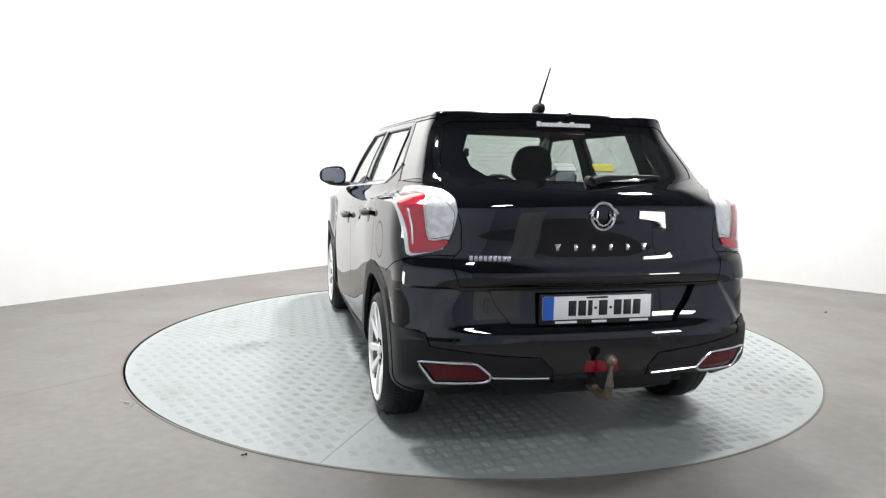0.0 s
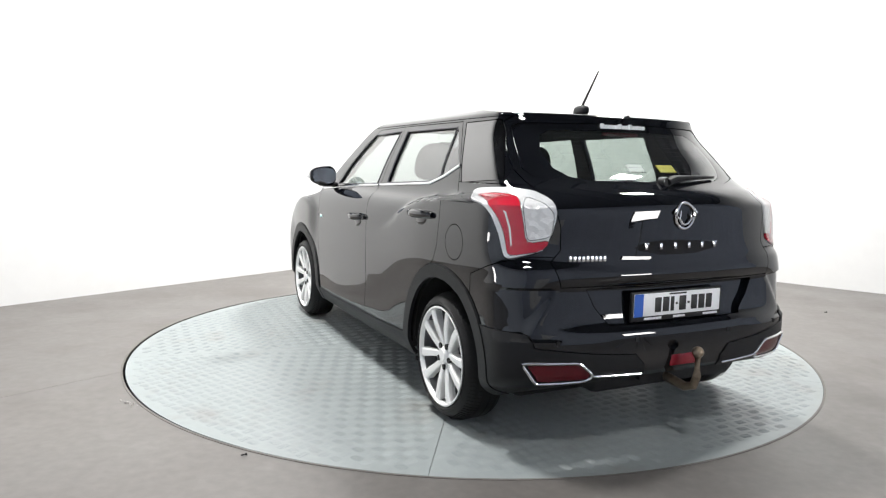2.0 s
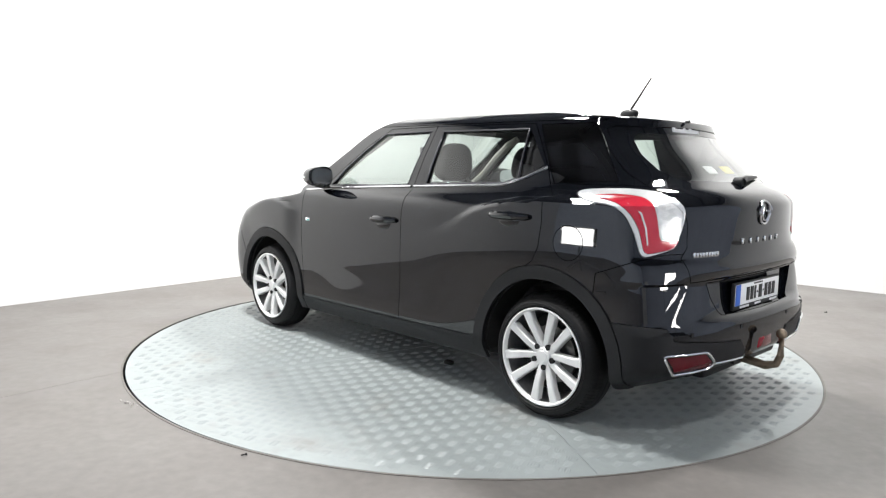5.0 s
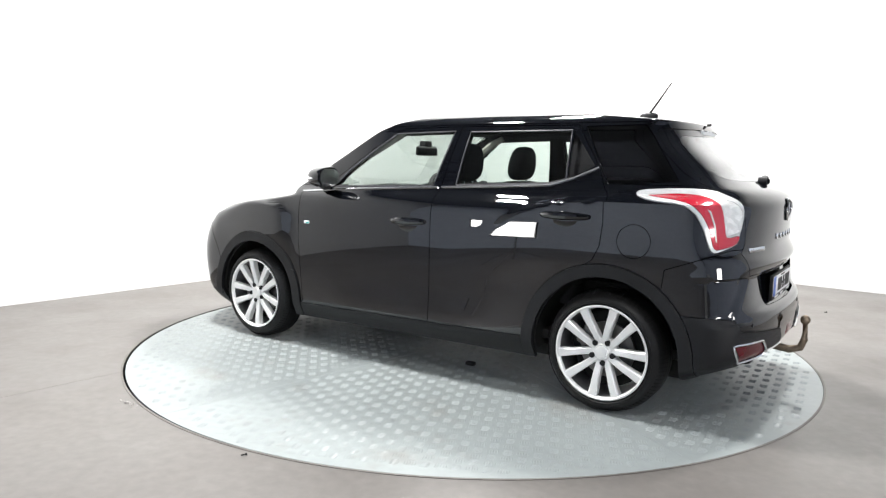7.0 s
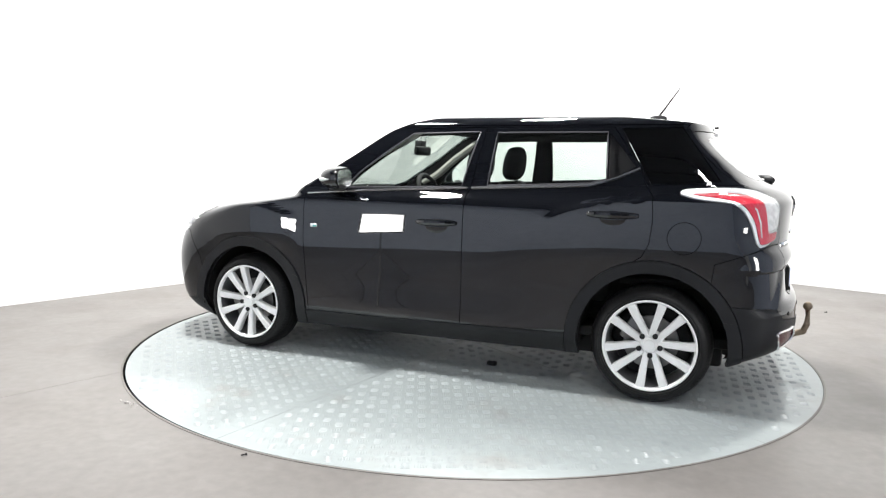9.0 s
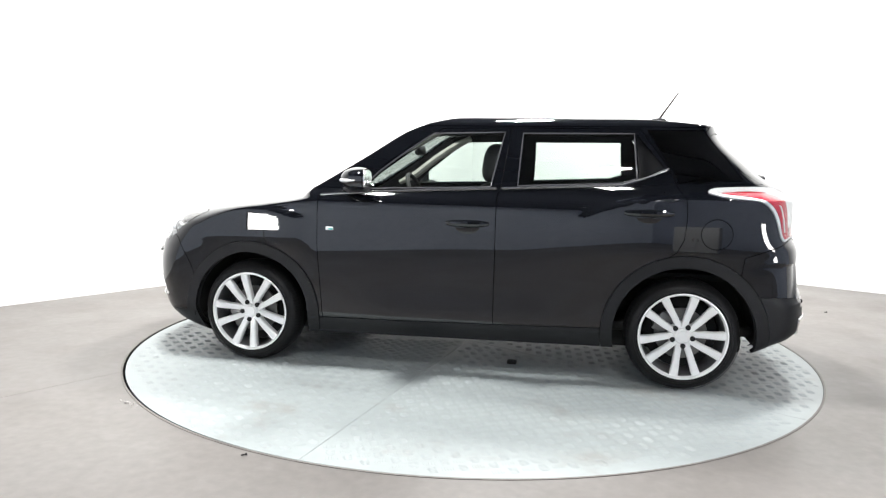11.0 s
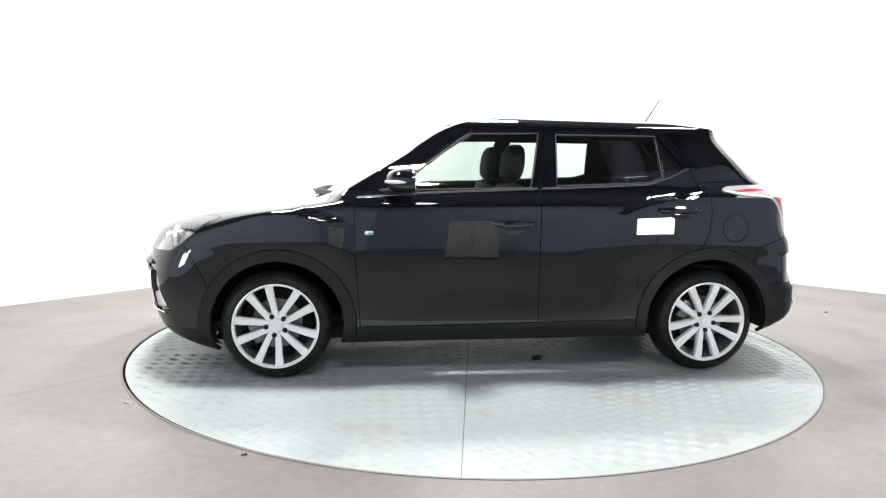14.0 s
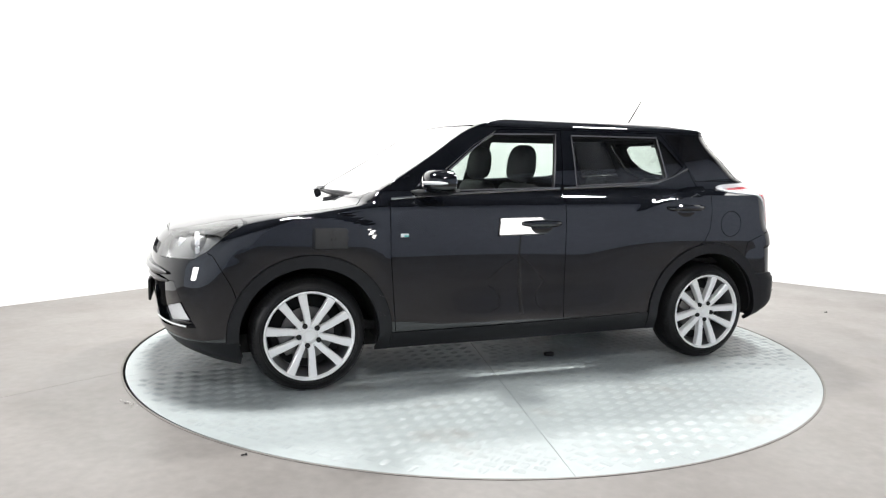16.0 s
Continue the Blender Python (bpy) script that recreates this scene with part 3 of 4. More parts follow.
REGIONS = [
    ("opening", SIDE, ring(HUB_F[0] - 0.008, HUB_F[1], 0.376), at_side),
    ("opening", SIDE, [(1.3, 0.1), (1.3, 0.3), (1.652, 0.3), (1.652, 0.1)], at_side),
    ("opening", SIDE, ring(*HUB_R, 0.388), at_side),
    ("opening", SIDE, [(-1.6, 0.1), (-1.6, 0.2), (-2.0, 0.345), (-2.3, 0.35), (-2.3, 0.1)], lambda c: True),
    ("opening", SIDE, [(1.2, 0.1), (1.2, 0.205), (-1.7, 0.235), (-1.7, 0.1)], lambda c: True),
    ("opening", SIDE, [(1.2, 0.1), (1.2, 0.118), (1.76, 0.118), (2.0, 0.19), (2.3, 0.2), (2.3, 0.1)], lambda c: True),
    ("front_lip", SIDE, [(1.64, 0.0), (1.64, 0.3), (1.9, 0.305), (2.3, 0.29), (2.3, 0.0)], at_nose),
    ("front_arch_cladding", SIDE, ring(HUB_F[0] - 0.013, HUB_F[1], 0.446), at_side),
    ("rear_arch_cladding", SIDE, ring(*HUB_R, 0.457), at_side),
    ("sill_cladding", SIDE, [(1.1, 0.1), (1.1, 0.304), (-1.1, 0.345), (-1.1, 0.1)], at_side),
    ("reflector", BACK, rounded([(0.765, 0.424), (0.547, 0.423), (0.486, 0.373), (0.508, 0.353), (0.71, 0.346)], 0.014), at_rear),
    ("rear_cladding", BACK, [(0.2, 0.1), (0.225, 0.4), (0.275, 0.45), (0.5, 0.468), (0.735, 0.497), (0.752, 0.548), (1.0, 0.575), (1.0, 0.1)], lambda c: c.x < -1.5),
    ("red_lens", DIAG_R, rounded([(-0.485, 1.117), (-0.600, 1.132), (-0.695, 1.127), (-0.740, 1.106), (-0.758, 1.063), (-0.780, 0.925), (-0.880, 0.945), (-0.850, 0.897), (-0.715, 0.873), (-0.702, 0.895), (-0.687, 0.976), (-0.648, 1.05), (-0.595, 1.097)], 0.03), at_rear),
    ("clear_block", DIAG_R, rounded([(-0.755, 1.122), (-0.850, 1.094), (-0.890, 1.055), (-0.880, 0.957), (-0.786, 0.937)], 0.02), at_rear),
    ("tail_lamp", DIAG_R, rounded([(-0.455, 1.131), (-0.484, 1.148), (-0.580, 1.157), (-0.676, 1.158), (-0.792, 1.146), (-0.878, 1.107), (-0.905, 1.064), (-0.889, 0.982), (-0.850, 0.894), (-0.707, 0.858), (-0.685, 0.879), (-0.665, 0.961), (-0.626, 1.04), (-0.581, 1.084), (-0.463, 1.098)], 0.03), at_rear),
    ("rear_pane", BACK, [(-0.1, 1.432), (0.42, 1.424), (0.475, 1.4), (0.515, 1.32), (0.5, 1.25), (0.45, 1.212), (0.38, 1.198), (-0.1, 1.19)], at_rear),
    ("rear_glass_border", BACK, [(-0.1, 1.466), (0.54, 1.456), (0.578, 1.44), (0.63, 1.245), (0.605, 1.208), (0.444, 1.184), (-0.1, 1.174)], at_rear),
    ("quarter_glass", SIDE, [(-1.075, 1.468), (-1.39, 1.472), (-1.6, 1.19), (-1.255, 1.168)], at_side),
    ("tailgate", BACK, [(-0.1, 1.7), (0.0, 1.7), (0.55, 1.495), (0.605, 1.46), (0.65, 1.3), (0.66, 1.235), (0.64, 1.15), (0.6, 1.0), (0.6, 0.9), (0.645, 0.85), (0.612, 0.745), (-0.1, 0.745)], lambda c: c.x < -1.4 and (c.z < 1.47 or c.x < -1.36)),
    ("plate_recess", BACK, [(-0.1, 0.736), (0.49, 0.733), (0.453, 0.658), (0.385, 0.577), (-0.1, 0.57)], at_rear),
    ("rear_bumper", SIDE, [(-1.6, 0.772), (-1.86, 0.872), (-2.3, 0.872), (-2.3, 0.0), (-1.5, 0.0)], lambda c: True),
    ("front_window", SIDE, [(0.6, 1.098), (0.503, 1.198), (0.34, 1.325), (0.18, 1.437), (-0.253, 1.448), (-0.187, 1.124)], at_side),
    ("rear_window", SIDE, [(-0.345, 1.135), (-0.361, 1.443), (-1.0, 1.447), (-1.02, 1.19), (-0.934, 1.162)], at_side),
    ("corner_glass", SIDE, [(-1.014, 1.44), (-1.165, 1.259), (-1.08, 1.207), (-1.034, 1.193)], at_side),
    ("fuel_flap", SIDE, ring(-1.446, 0.897, 0.083, 36), at_side),
    ("front_door", SIDE, [(0.855, 1.05), (0.853, 0.75), (0.82, 0.305), (-0.23, 0.328), (-0.232, 1.08), (-0.245, 1.12), (-0.292, 1.475), (0.13, 1.468), (0.3, 1.372), (0.5, 1.222), (0.66, 1.1), (0.72, 1.07)], at_side),
    ("rear_door", SIDE, [(-0.232, 1.08), (-0.23, 0.328), (-0.845, 0.34), (-0.9, 0.42), (-1.0, 0.61), (-1.094, 0.692), (-1.24, 0.79), (-1.275, 0.862), (-1.287, 0.98), (-1.28, 1.09), (-1.24, 1.149), (-1.195, 1.251), (-1.034, 1.475), (-0.292, 1.475), (-0.245, 1.12)], at_side),
    ("lamp_brow", DIAG_F, [(0.658, 0.925), (0.75, 0.915), (0.85, 0.9), (0.94, 0.882), (0.93, 0.868), (0.84, 0.876), (0.76, 0.876), (0.7, 0.872), (0.66, 0.862)], at_nose),
    ("headlamp", DIAG_F, [(0.655, 0.94), (0.578, 0.93), (0.64, 0.86), (0.71, 0.785), (0.78, 0.742), (1.09, 0.728), (1.11, 0.845), (0.98, 0.885), (0.85, 0.915)], at_nose),
    ("fog_lamp", DIAG_F, [(1.0, 0.475), (0.85, 0.512), (0.79, 0.42), (0.97, 0.4)], at_nose),
    ("fog_pocket", DIAG_F, [(1.16, 0.6), (0.9, 0.62), (0.76, 0.385), (1.16, 0.35)], at_nose),
    ("upper_grille", BACK, [(-0.1, 0.8), (0.4, 0.79), (0.42, 0.735), (-0.1, 0.73)], at_nose),
    ("lower_grille", BACK, [(-0.1, 0.6), (0.45, 0.6), (0.4, 0.36), (-0.1, 0.36)], at_nose),
    ("front_lip", SIDE, [(1.4, 0.0), (1.4, 0.3), (1.9, 0.305), (2.3, 0.29), (2.3, 0.0)], at_nose),
    ("bonnet", PLAN, [(2.02, -0.1), (2.02, 0.35), (1.93, 0.5), (1.62, 0.7), (1.31, 0.785), (1.13, 0.8), (1.03, 0.79), (0.99, 0.7), (1.09, 0.35), (1.135, -0.1)], lambda c: 0.84 < c.z < 1.06),
    ("windscreen", BACK, [(-0.1, 1.056), (0.64, 1.066), (0.735, 1.1), (0.69, 1.3), (0.625, 1.46), (0.58, 1.492), (-0.1, 1.506)], lambda c: c.x > 0.12 and c.z > 1.04),
    ("cowl", BACK, [(-0.1, 1.038), (0.7, 1.038), (0.7, 1.09), (-0.1, 1.09)], lambda c: c.x > 0.8),
    ("front_bumper", SIDE, [(1.79, 0.76), (1.7, 0.6), (1.5, 0.0), (2.3, 0.0), (2.3, 0.86), (1.95, 0.86)], at_nose),
    ("roof", SIDE, [(1.0, 1.482), (1.0, 1.7), (-2.0, 1.7), (-2.0, 1.49)], lambda c: c.z > 1.46),
    ("front_wing", SIDE, [(0.7, 1.1), (0.7, 0.1), (2.3, 0.1), (2.3, 1.1)], lambda c: True),
    ("quarter_panel", SIDE, [(-0.9, 1.17), (-0.9, 0.1), (-2.3, 0.1), (-2.3, 1.17)], lambda c: True),
]


def split_shell(bm):
    for name, (ua, va), poly, fits in REGIONS:
        for i in range(len(poly)):
            p, q = poly[i], poly[(i + 1) % len(poly)]
            along = ua * (q[0] - p[0]) + va * (q[1] - p[1])
            if along.length < 1e-5:
                continue
            nrm = along.cross(ua.cross(va)).normalized()
            lo_u, hi_u = min(p[0], q[0]) - 0.006, max(p[0], q[0]) + 0.006
            lo_v, hi_v = min(p[1], q[1]) - 0.006, max(p[1], q[1]) + 0.006
            near = []
            for f in bm.faces:
                us = [v.co.dot(ua) for v in f.verts]
                if max(us) < lo_u or min(us) > hi_u:
                    continue
                ws = [v.co.dot(va) for v in f.verts]
                if max(ws) < lo_v or min(ws) > hi_v:
                    continue
                if fits(f.calc_center_median()):
                    near.append(f)
            if near:
                geom = near + list({e for f in near for e in f.edges}) + list({v for f in near for v in f.verts})
                bmesh.ops.bisect_plane(bm, geom=geom, dist=1e-5, plane_co=ua * p[0] + va * p[1], plane_no=nrm)
    named = {}
    for f in bm.faces:
        c = f.calc_center_median()
        for name, (ua, va), poly, fits in REGIONS:
            if fits(c) and inside(poly, c.dot(ua), c.dot(va)):
                break
        else:
            name = "pillars"
        named.setdefault(name, []).append(f)
    return named


shell.normal_update()
for f in shell.faces[:]:
    if f.calc_center_median().y < -1e-4:
        f.normal_flip()
named = split_shell(shell)
shell.normal_update()
SHELL_NORMAL = {v: v.normal.copy() for v in shell.verts}
shell.faces.ensure_lookup_table()
probe = shell.faces[0]
OUT = 1.0 if probe.normal.dot(probe.calc_center_median() - Vector((0, 0, 0.6))) > 0 else -1.0


def piece(names, lift=0.0, mirror=None, gap=0.0022, depth=0.012):
    """A panel cut from the shell: its faces, its rim drawn in by half a gap and turned inwards. mirror: None left, True right, 'both' across."""
    bm = bmesh.new()
    new_v = {}
    for n in names:
        for f in named.get(n, ()):
            for v in f.verts:
                if v not in new_v:
                    new_v[v] = bm.verts.new(v.co + OUT * SHELL_NORMAL[v] * lift)
            try:
                bm.faces.new([new_v[v] for v in f.verts])
            except ValueError:
                pass
    back = {w: OUT * SHELL_NORMAL[v] for v, w in new_v.items()}
    bm.normal_update()
    rim = [e for e in bm.edges if len(e.link_faces) == 1 and not (mirror == "both" and all(abs(v.co.y) < 2e-4 for v in e.verts))]
    if gap:
        move = {}
        for e in rim:
            f = e.link_faces[0]
            d = (e.verts[1].co - e.verts[0].co)
            side = f.normal.cross(d)
            if side.length < 1e-9:
                continue
            side.normalize()
            if side.dot(f.calc_center_median() - e.verts[0].co) < 0:
                side = -side
            for v in e.verts:
                move[v] = move.get(v, Vector()) + side
        for v, d in move.items():
            if d.length > 1e-6:
                d.normalize()
                if mirror == "both" and abs(v.co.y) < 2e-4:
                    d.y = 0
                v.co += d * gap
    if depth:
        inner = {}
        for e in rim:
            for v in e.verts:
                if v not in inner:
                    inner[v] = bm.verts.new(v.co - back[v] * depth)
        for e in rim:
            a, b = e.verts
            bm.faces.new((a, b, inner[b], inner[a]))
    if mirror == "both":
        g = bmesh.ops.duplicate(bm, geom=bm.faces[:])["geom"]
        bmesh.ops.scale(bm, vec=(1, -1, 1), verts=[v for v in g if isinstance(v, bmesh.types.BMVert)])
        bmesh.ops.remove_doubles(bm, verts=[v for v in bm.verts if abs(v.co.y) < 1e-3], dist=5e-4)
    elif mirror:
        bmesh.ops.scale(bm, vec=(1, -1, 1), verts=bm.verts[:])
    return bm


def skin(x=None, y=None, z=0.0):
    """The shell's point seen from behind at (y, z), or from the left at (x, z)."""
    if x is None:
        hit, nrm, _, _ = TREE.ray_cast(Vector((-3, abs(y), z)), Vector((1, 0, 0)))
        if y < 0:
            hit = Vector((hit.x, -hit.y, hit.z))
        return hit
    hit, nrm, _, _ = TREE.ray_cast(Vector((x, 3, z)), Vector((0, -1, 0)))
    return hit


from mathutils.bvhtree import BVHTree
TREE = BVHTree.FromBMesh(shell)

car = tagged(new("car"), "glossy black five-door crossover hatchback with silver alloy wheels", "car")

CENTRAL = [("bonnet", ["bonnet"], PAINT), ("roof", ["roof"], PAINT), ("tailgate", ["tailgate"], PAINT), ("rear_bumper", ["rear_bumper"], PAINT),
           ("front_bumper", ["front_bumper"], PAINT), ("front_lip", ["front_lip"], PLASTIC), ("cowl", ["cowl"], PAINT)]
made = {}
for name, regions, mat in CENTRAL:
    made[name] = part(name, piece(regions, mirror="both"), mat, car)
part("plate_recess", piece(["plate_recess"], lift=-0.022, mirror="both", gap=0, depth=-0.024), PAINT, made["rear_bumper"])
part("upper_grille", piece(["upper_grille"], lift=-0.02, mirror="both", gap=0, depth=-0.02), PLASTIC, made["front_bumper"])
part("lower_grille", piece(["lower_grille"], lift=-0.03, mirror="both", gap=0, depth=-0.03), PLASTIC, made["front_bumper"])
part("windscreen", piece(["windscreen"], lift=-0.004, mirror="both"), CLEAR, car, "clear laminated windscreen").visible_shadow = False
rear_glass = part("rear_glass_border", piece(["rear_glass_border"], lift=-0.003, mirror="both", depth=0.006), PAINT, made["tailgate"], "black border of the rear window")
part("rear_window_pane", piece(["rear_pane"], lift=-0.003, mirror="both", gap=0, depth=0), REAR_GLASS, made["tailgate"], "clear heated rear window pane").visible_shadow = False

SIDES = [("front_wing", ["front_wing"], PAINT, 0.0), ("quarter_panel", ["quarter_panel"], PAINT, 0.0), ("pillar_frame", ["pillars"], PAINT, 0.0),
         ("front_arch_cladding", ["front_arch_cladding"], PLASTIC, 0.009), ("rear_arch_cladding", ["rear_arch_cladding"], PLASTIC, 0.009),
         ("sill_cladding", ["sill_cladding"], PLASTIC, 0.006), ("rear_corner_cladding", ["rear_cladding"], PLASTIC, 0.005), ("quarter_glass", ["quarter_glass"], TINTED, -0.002)]
doors = {}
for right in (None, True):
    for name, regions, mat, lift in SIDES:
        if right and name == "quarter_panel":
            regions = regions + ["fuel_flap"]
        made[name] = part(name, piece(regions, lift=lift, mirror=right, depth=0.02 if lift > 0 else 0.012), mat, car)
    if not right:
        flap = part("fuel_flap", piece(["fuel_flap"]), PAINT, made["quarter_panel"])
    for name, regions, win in (("front_door", ["front_door"], "front_window"), ("rear_door", ["rear_door"], "rear_window")):
        doors[name, right] = part(name, piece(regions, mirror=right), PAINT, car)
        part("window_pane", piece([win], lift=-0.01, mirror=right, gap=0, depth=0), CLEAR, doors[name, right], "clear side window glass").visible_shadow = False
    part("corner_glass", piece(["corner_glass"], lift=-0.003, mirror=right), SMOKED, doors["rear_door", right], "smoke-grey fixed corner glass").visible_shadow = False
    lamp = part("tail_lamp", piece(["tail_lamp"], lift=0.004, mirror=right, depth=0.03), WHITE_LENS, car, "clear and red wraparound tail lamp")
    part("red_lens", piece(["red_lens"], lift=0.006, mirror=right, gap=0.001, depth=0.01), RED_LENS, lamp, "glossy red lens")
    part("clear_block", piece(["clear_block"], lift=0.002, mirror=right, gap=0.001, depth=0.01), FACET, lamp, "bright moulded reflector")
    part("lamp_cover", piece(["tail_lamp", "red_lens", "clear_block"], lift=0.009, mirror=right, gap=0.003, depth=0), LENS, lamp).visible_shadow = False
    side = -1 if right else 1
    guide = []
    for u, z in ((-0.545, 1.112), (-0.64, 1.093), (-0.69, 1.055), (-0.712, 0.99), (-0.722, 0.915)):
        hit, nrm, _, _ = TREE.ray_cast(Vector((u * 0.7071 - 2.0, u * 0.7071 + 2.0, z)), Vector((1, -1, 0)).normalized())
        guide.append(Vector((hit.x - 0.005, side * (hit.y + 0.005), hit.z)))
    part("light_guide", tube(guide, [0.002, 0.004, 0.0045, 0.0045, 0.003], 8), WHITE_LENS, lamp, "thin clear light guide")
    lamp = part("headlamp", piece(["headlamp", "lamp_brow"], lift=-0.03, mirror=right, gap=0, depth=-0.03), HOUSING, car, "clear projector headlamp with chrome reflector")
    part("lamp_brow", piece(["lamp_brow"], lift=-0.012, mirror=right, gap=0, depth=0.006), INNER, lamp, "dark strip along the top of the lamp")
    part("lens", piece(["headlamp", "lamp_brow"], lift=0.002, mirror=right), LENS, lamp).visible_shadow = False
    pocket = part("fog_pocket", piece(["fog_pocket"], lift=-0.03, mirror=right, gap=0, depth=-0.03), PAINT, made["front_bumper"])
    part("fog_lamp", piece(["fog_lamp"], lift=-0.01, mirror=right, depth=0.02), WHITE_LENS, made["front_bumper"], "clear fog lamp")
    part("reflector", piece(["reflector"], lift=0.002, mirror=right), DARK_RED, made["rear_corner_cladding"], "dark red reflector")

# dark inner shell behind the gaps
CLOSED = [n for n in named if n not in ("opening", "front_window", "rear_window", "windscreen", "rear_pane", "rear_glass_border", "quarter_glass")]
part("inner_shell", piece(CLOSED, lift=-0.036, mirror="both", gap=0, depth=0), INNER, car)
def pad(a, b, c, at):
    """A rounded head restraint, narrower at its top."""
    bm = bmesh.new()
    bmesh.ops.create_uvsphere(bm, u_segments=28, v_segments=18, radius=1)
    for v in bm.verts:
        p = Vector([math.copysign(abs(q) ** 0.72, q) for q in v.co])
        v.co = Vector((p.x * a - 0.12 * c * p.z, p.y * b * (1 - 0.16 * p.z), p.z * c)) + Vector(at)
    return bm


# chrome outline of the reflectors, with a strip running inwards
LOOP = rounded([(0.783, 0.433), (0.66, 0.433), (0.545, 0.431), (0.476, 0.371), (0.502, 0.344), (0.6, 0.339), (0.715, 0.336)], 0.018)
for s in (1, -1):
    bm = tube([skin(y=s * y, z=z) + Vector((-0.008, s * 0.005, 0)) for y, z in LOOP], 0.0065, closed=True)
    tube([skin(y=s * y, z=z) + Vector((-0.01, 0, 0)) for y, z in ((0.482, 0.368), (0.4, 0.365), (0.32, 0.362), (0.24, 0.36))], 0.006, bm=bm)
    part("chrome_surround", bm, CHROME, made["rear_bumper"], "bright chrome reflector surround")

# chrome strip under the side windows
BELT = [(0.843, 1.058), (0.64, 1.072), (0.43, 1.087), (0.13, 1.102), (-0.169, 1.116), (-0.502, 1.131), (-0.75, 1.143), (-0.934, 1.153), (-1.068, 1.194), (-1.194, 1.25)]
for s in (1, -1):
    pts = [skin(x=x, z=z) for x, z in BELT]
    for i, (a, b, door) in enumerate(((0, 5, "front_door"), (4, 10, "rear_door"))):
        run = [Vector((p.x, s * (p.y + 0.002), p.z)) for p in pts[a:b]]
        if i:
            run[0] = run[0].lerp(run[1], 0.25)
        else:
            run[-1] = run[-1].lerp(run[-2], -0.18)
        part("chrome_strip", tube(run, 0.0075, 6), CHROME, doors[door, None if s > 0 else True], "thin chrome waist strip")

# seals round the side windows
for s in (1, -1):
    for region, door in (("front_window", "front_door"), ("rear_window", "rear_door")):
        poly = [r[2] for r in REGIONS if r[0] == region][0]
        loop = []
        for i in range(len(poly)):
            a, b = poly[i], poly[(i + 1) % len(poly)]
            for k in range(6):
                q = skin(x=a[0] + (b[0] - a[0]) * k / 6, z=a[1] + (b[1] - a[1]) * k / 6)
                loop.append((q.x, s * (q.y - 0.001), q.z))
        part("window_seal", tube(loop, 0.005, 6, closed=True), SEAL, doors[door, None if s > 0 else True])
# ridges of the nose
bm = bmesh.new()
for z, d in ((0.655, 0.012), (0.615, 0.0)):
    for s in (1, -1):
        pts = []
        for i in range(12):
            y = 0.66 * i / 11
            hit, nrm, _, _ = TREE.ray_cast(Vector((4, y, z)), Vector((-1, 0, 0)))
            pts.append(Vector((hit.x + d, s * y, z)))
        tube(pts, [0.02] * 10 + [0.015, 0.006], 8, bm=bm)
part("nose_ridge", bm, PAINT, made["front_bumper"])
for s in (1, -1):
    pts = []
    for i in range(8):
        y = 0.42 + 0.35 * i / 7
        hit, nrm, _, _ = TREE.ray_cast(Vector((4, y, 0.385)), Vector((-1, 0, 0)))
        pts.append(Vector((hit.x + 0.004, s * (y + 0.002), 0.385)))
    part("chrome_line", tube(pts, 0.006, 6), CHROME, made["front_bumper"], "thin chrome line under the fog lamp")

# door handles over shallow cups
for s in (1, -1):
    for name, x0, x1, z in (("front_door", 0.053, -0.189, 0.91), ("rear_door", -0.952, -1.212, 1.0)):
        ys = [skin(x=x0 + (x1 - x0) * i / 8, z=z).y for i in range(9)]
        run, rad = [], []
        for i in range(9):
            u = i / 8
            run.append((x0 + (x1 - x0) * u, s * (ys[i] + 0.006 + 0.026 * math.sin(math.pi * u) ** 0.5), z + 0.004))
            rad.append(0.012 + 0.01 * math.sin(math.pi * min(1, u * 1.02)) ** 0.6)
        d = doors[name, None if s > 0 else True]
        part("door_handle", tube(run, rad, 10), PAINT, d, "black pull handle")
        bm = bmesh.new()
        bmesh.ops.create_uvsphere(bm, u_segments=20, v_segments=8, radius=1)
        bmesh.ops.scale(bm, vec=(0.075, 0.012, 0.044), verts=bm.verts)
        bmesh.ops.translate(bm, vec=((x0 + x1) / 2, s * (ys[4] - 0.003), z - 0.018), verts=bm.verts)
        part("handle_cup", bm, PAINT, d)

# side repeater badge on the front door
p = skin(x=0.774, z=0.856)
part("side_badge", box(0.75, 0.798, p.y - 0.002, p.y + 0.005, 0.846, 0.867, 0.003), WHITE, doors["front_door", None], "small bright badge")
part("badge_stripe", box(0.752, 0.778, p.y + 0.001, p.y + 0.0062, 0.848, 0.857, 0.001), TEAL, doors["front_door", None], "turquoise stripe")

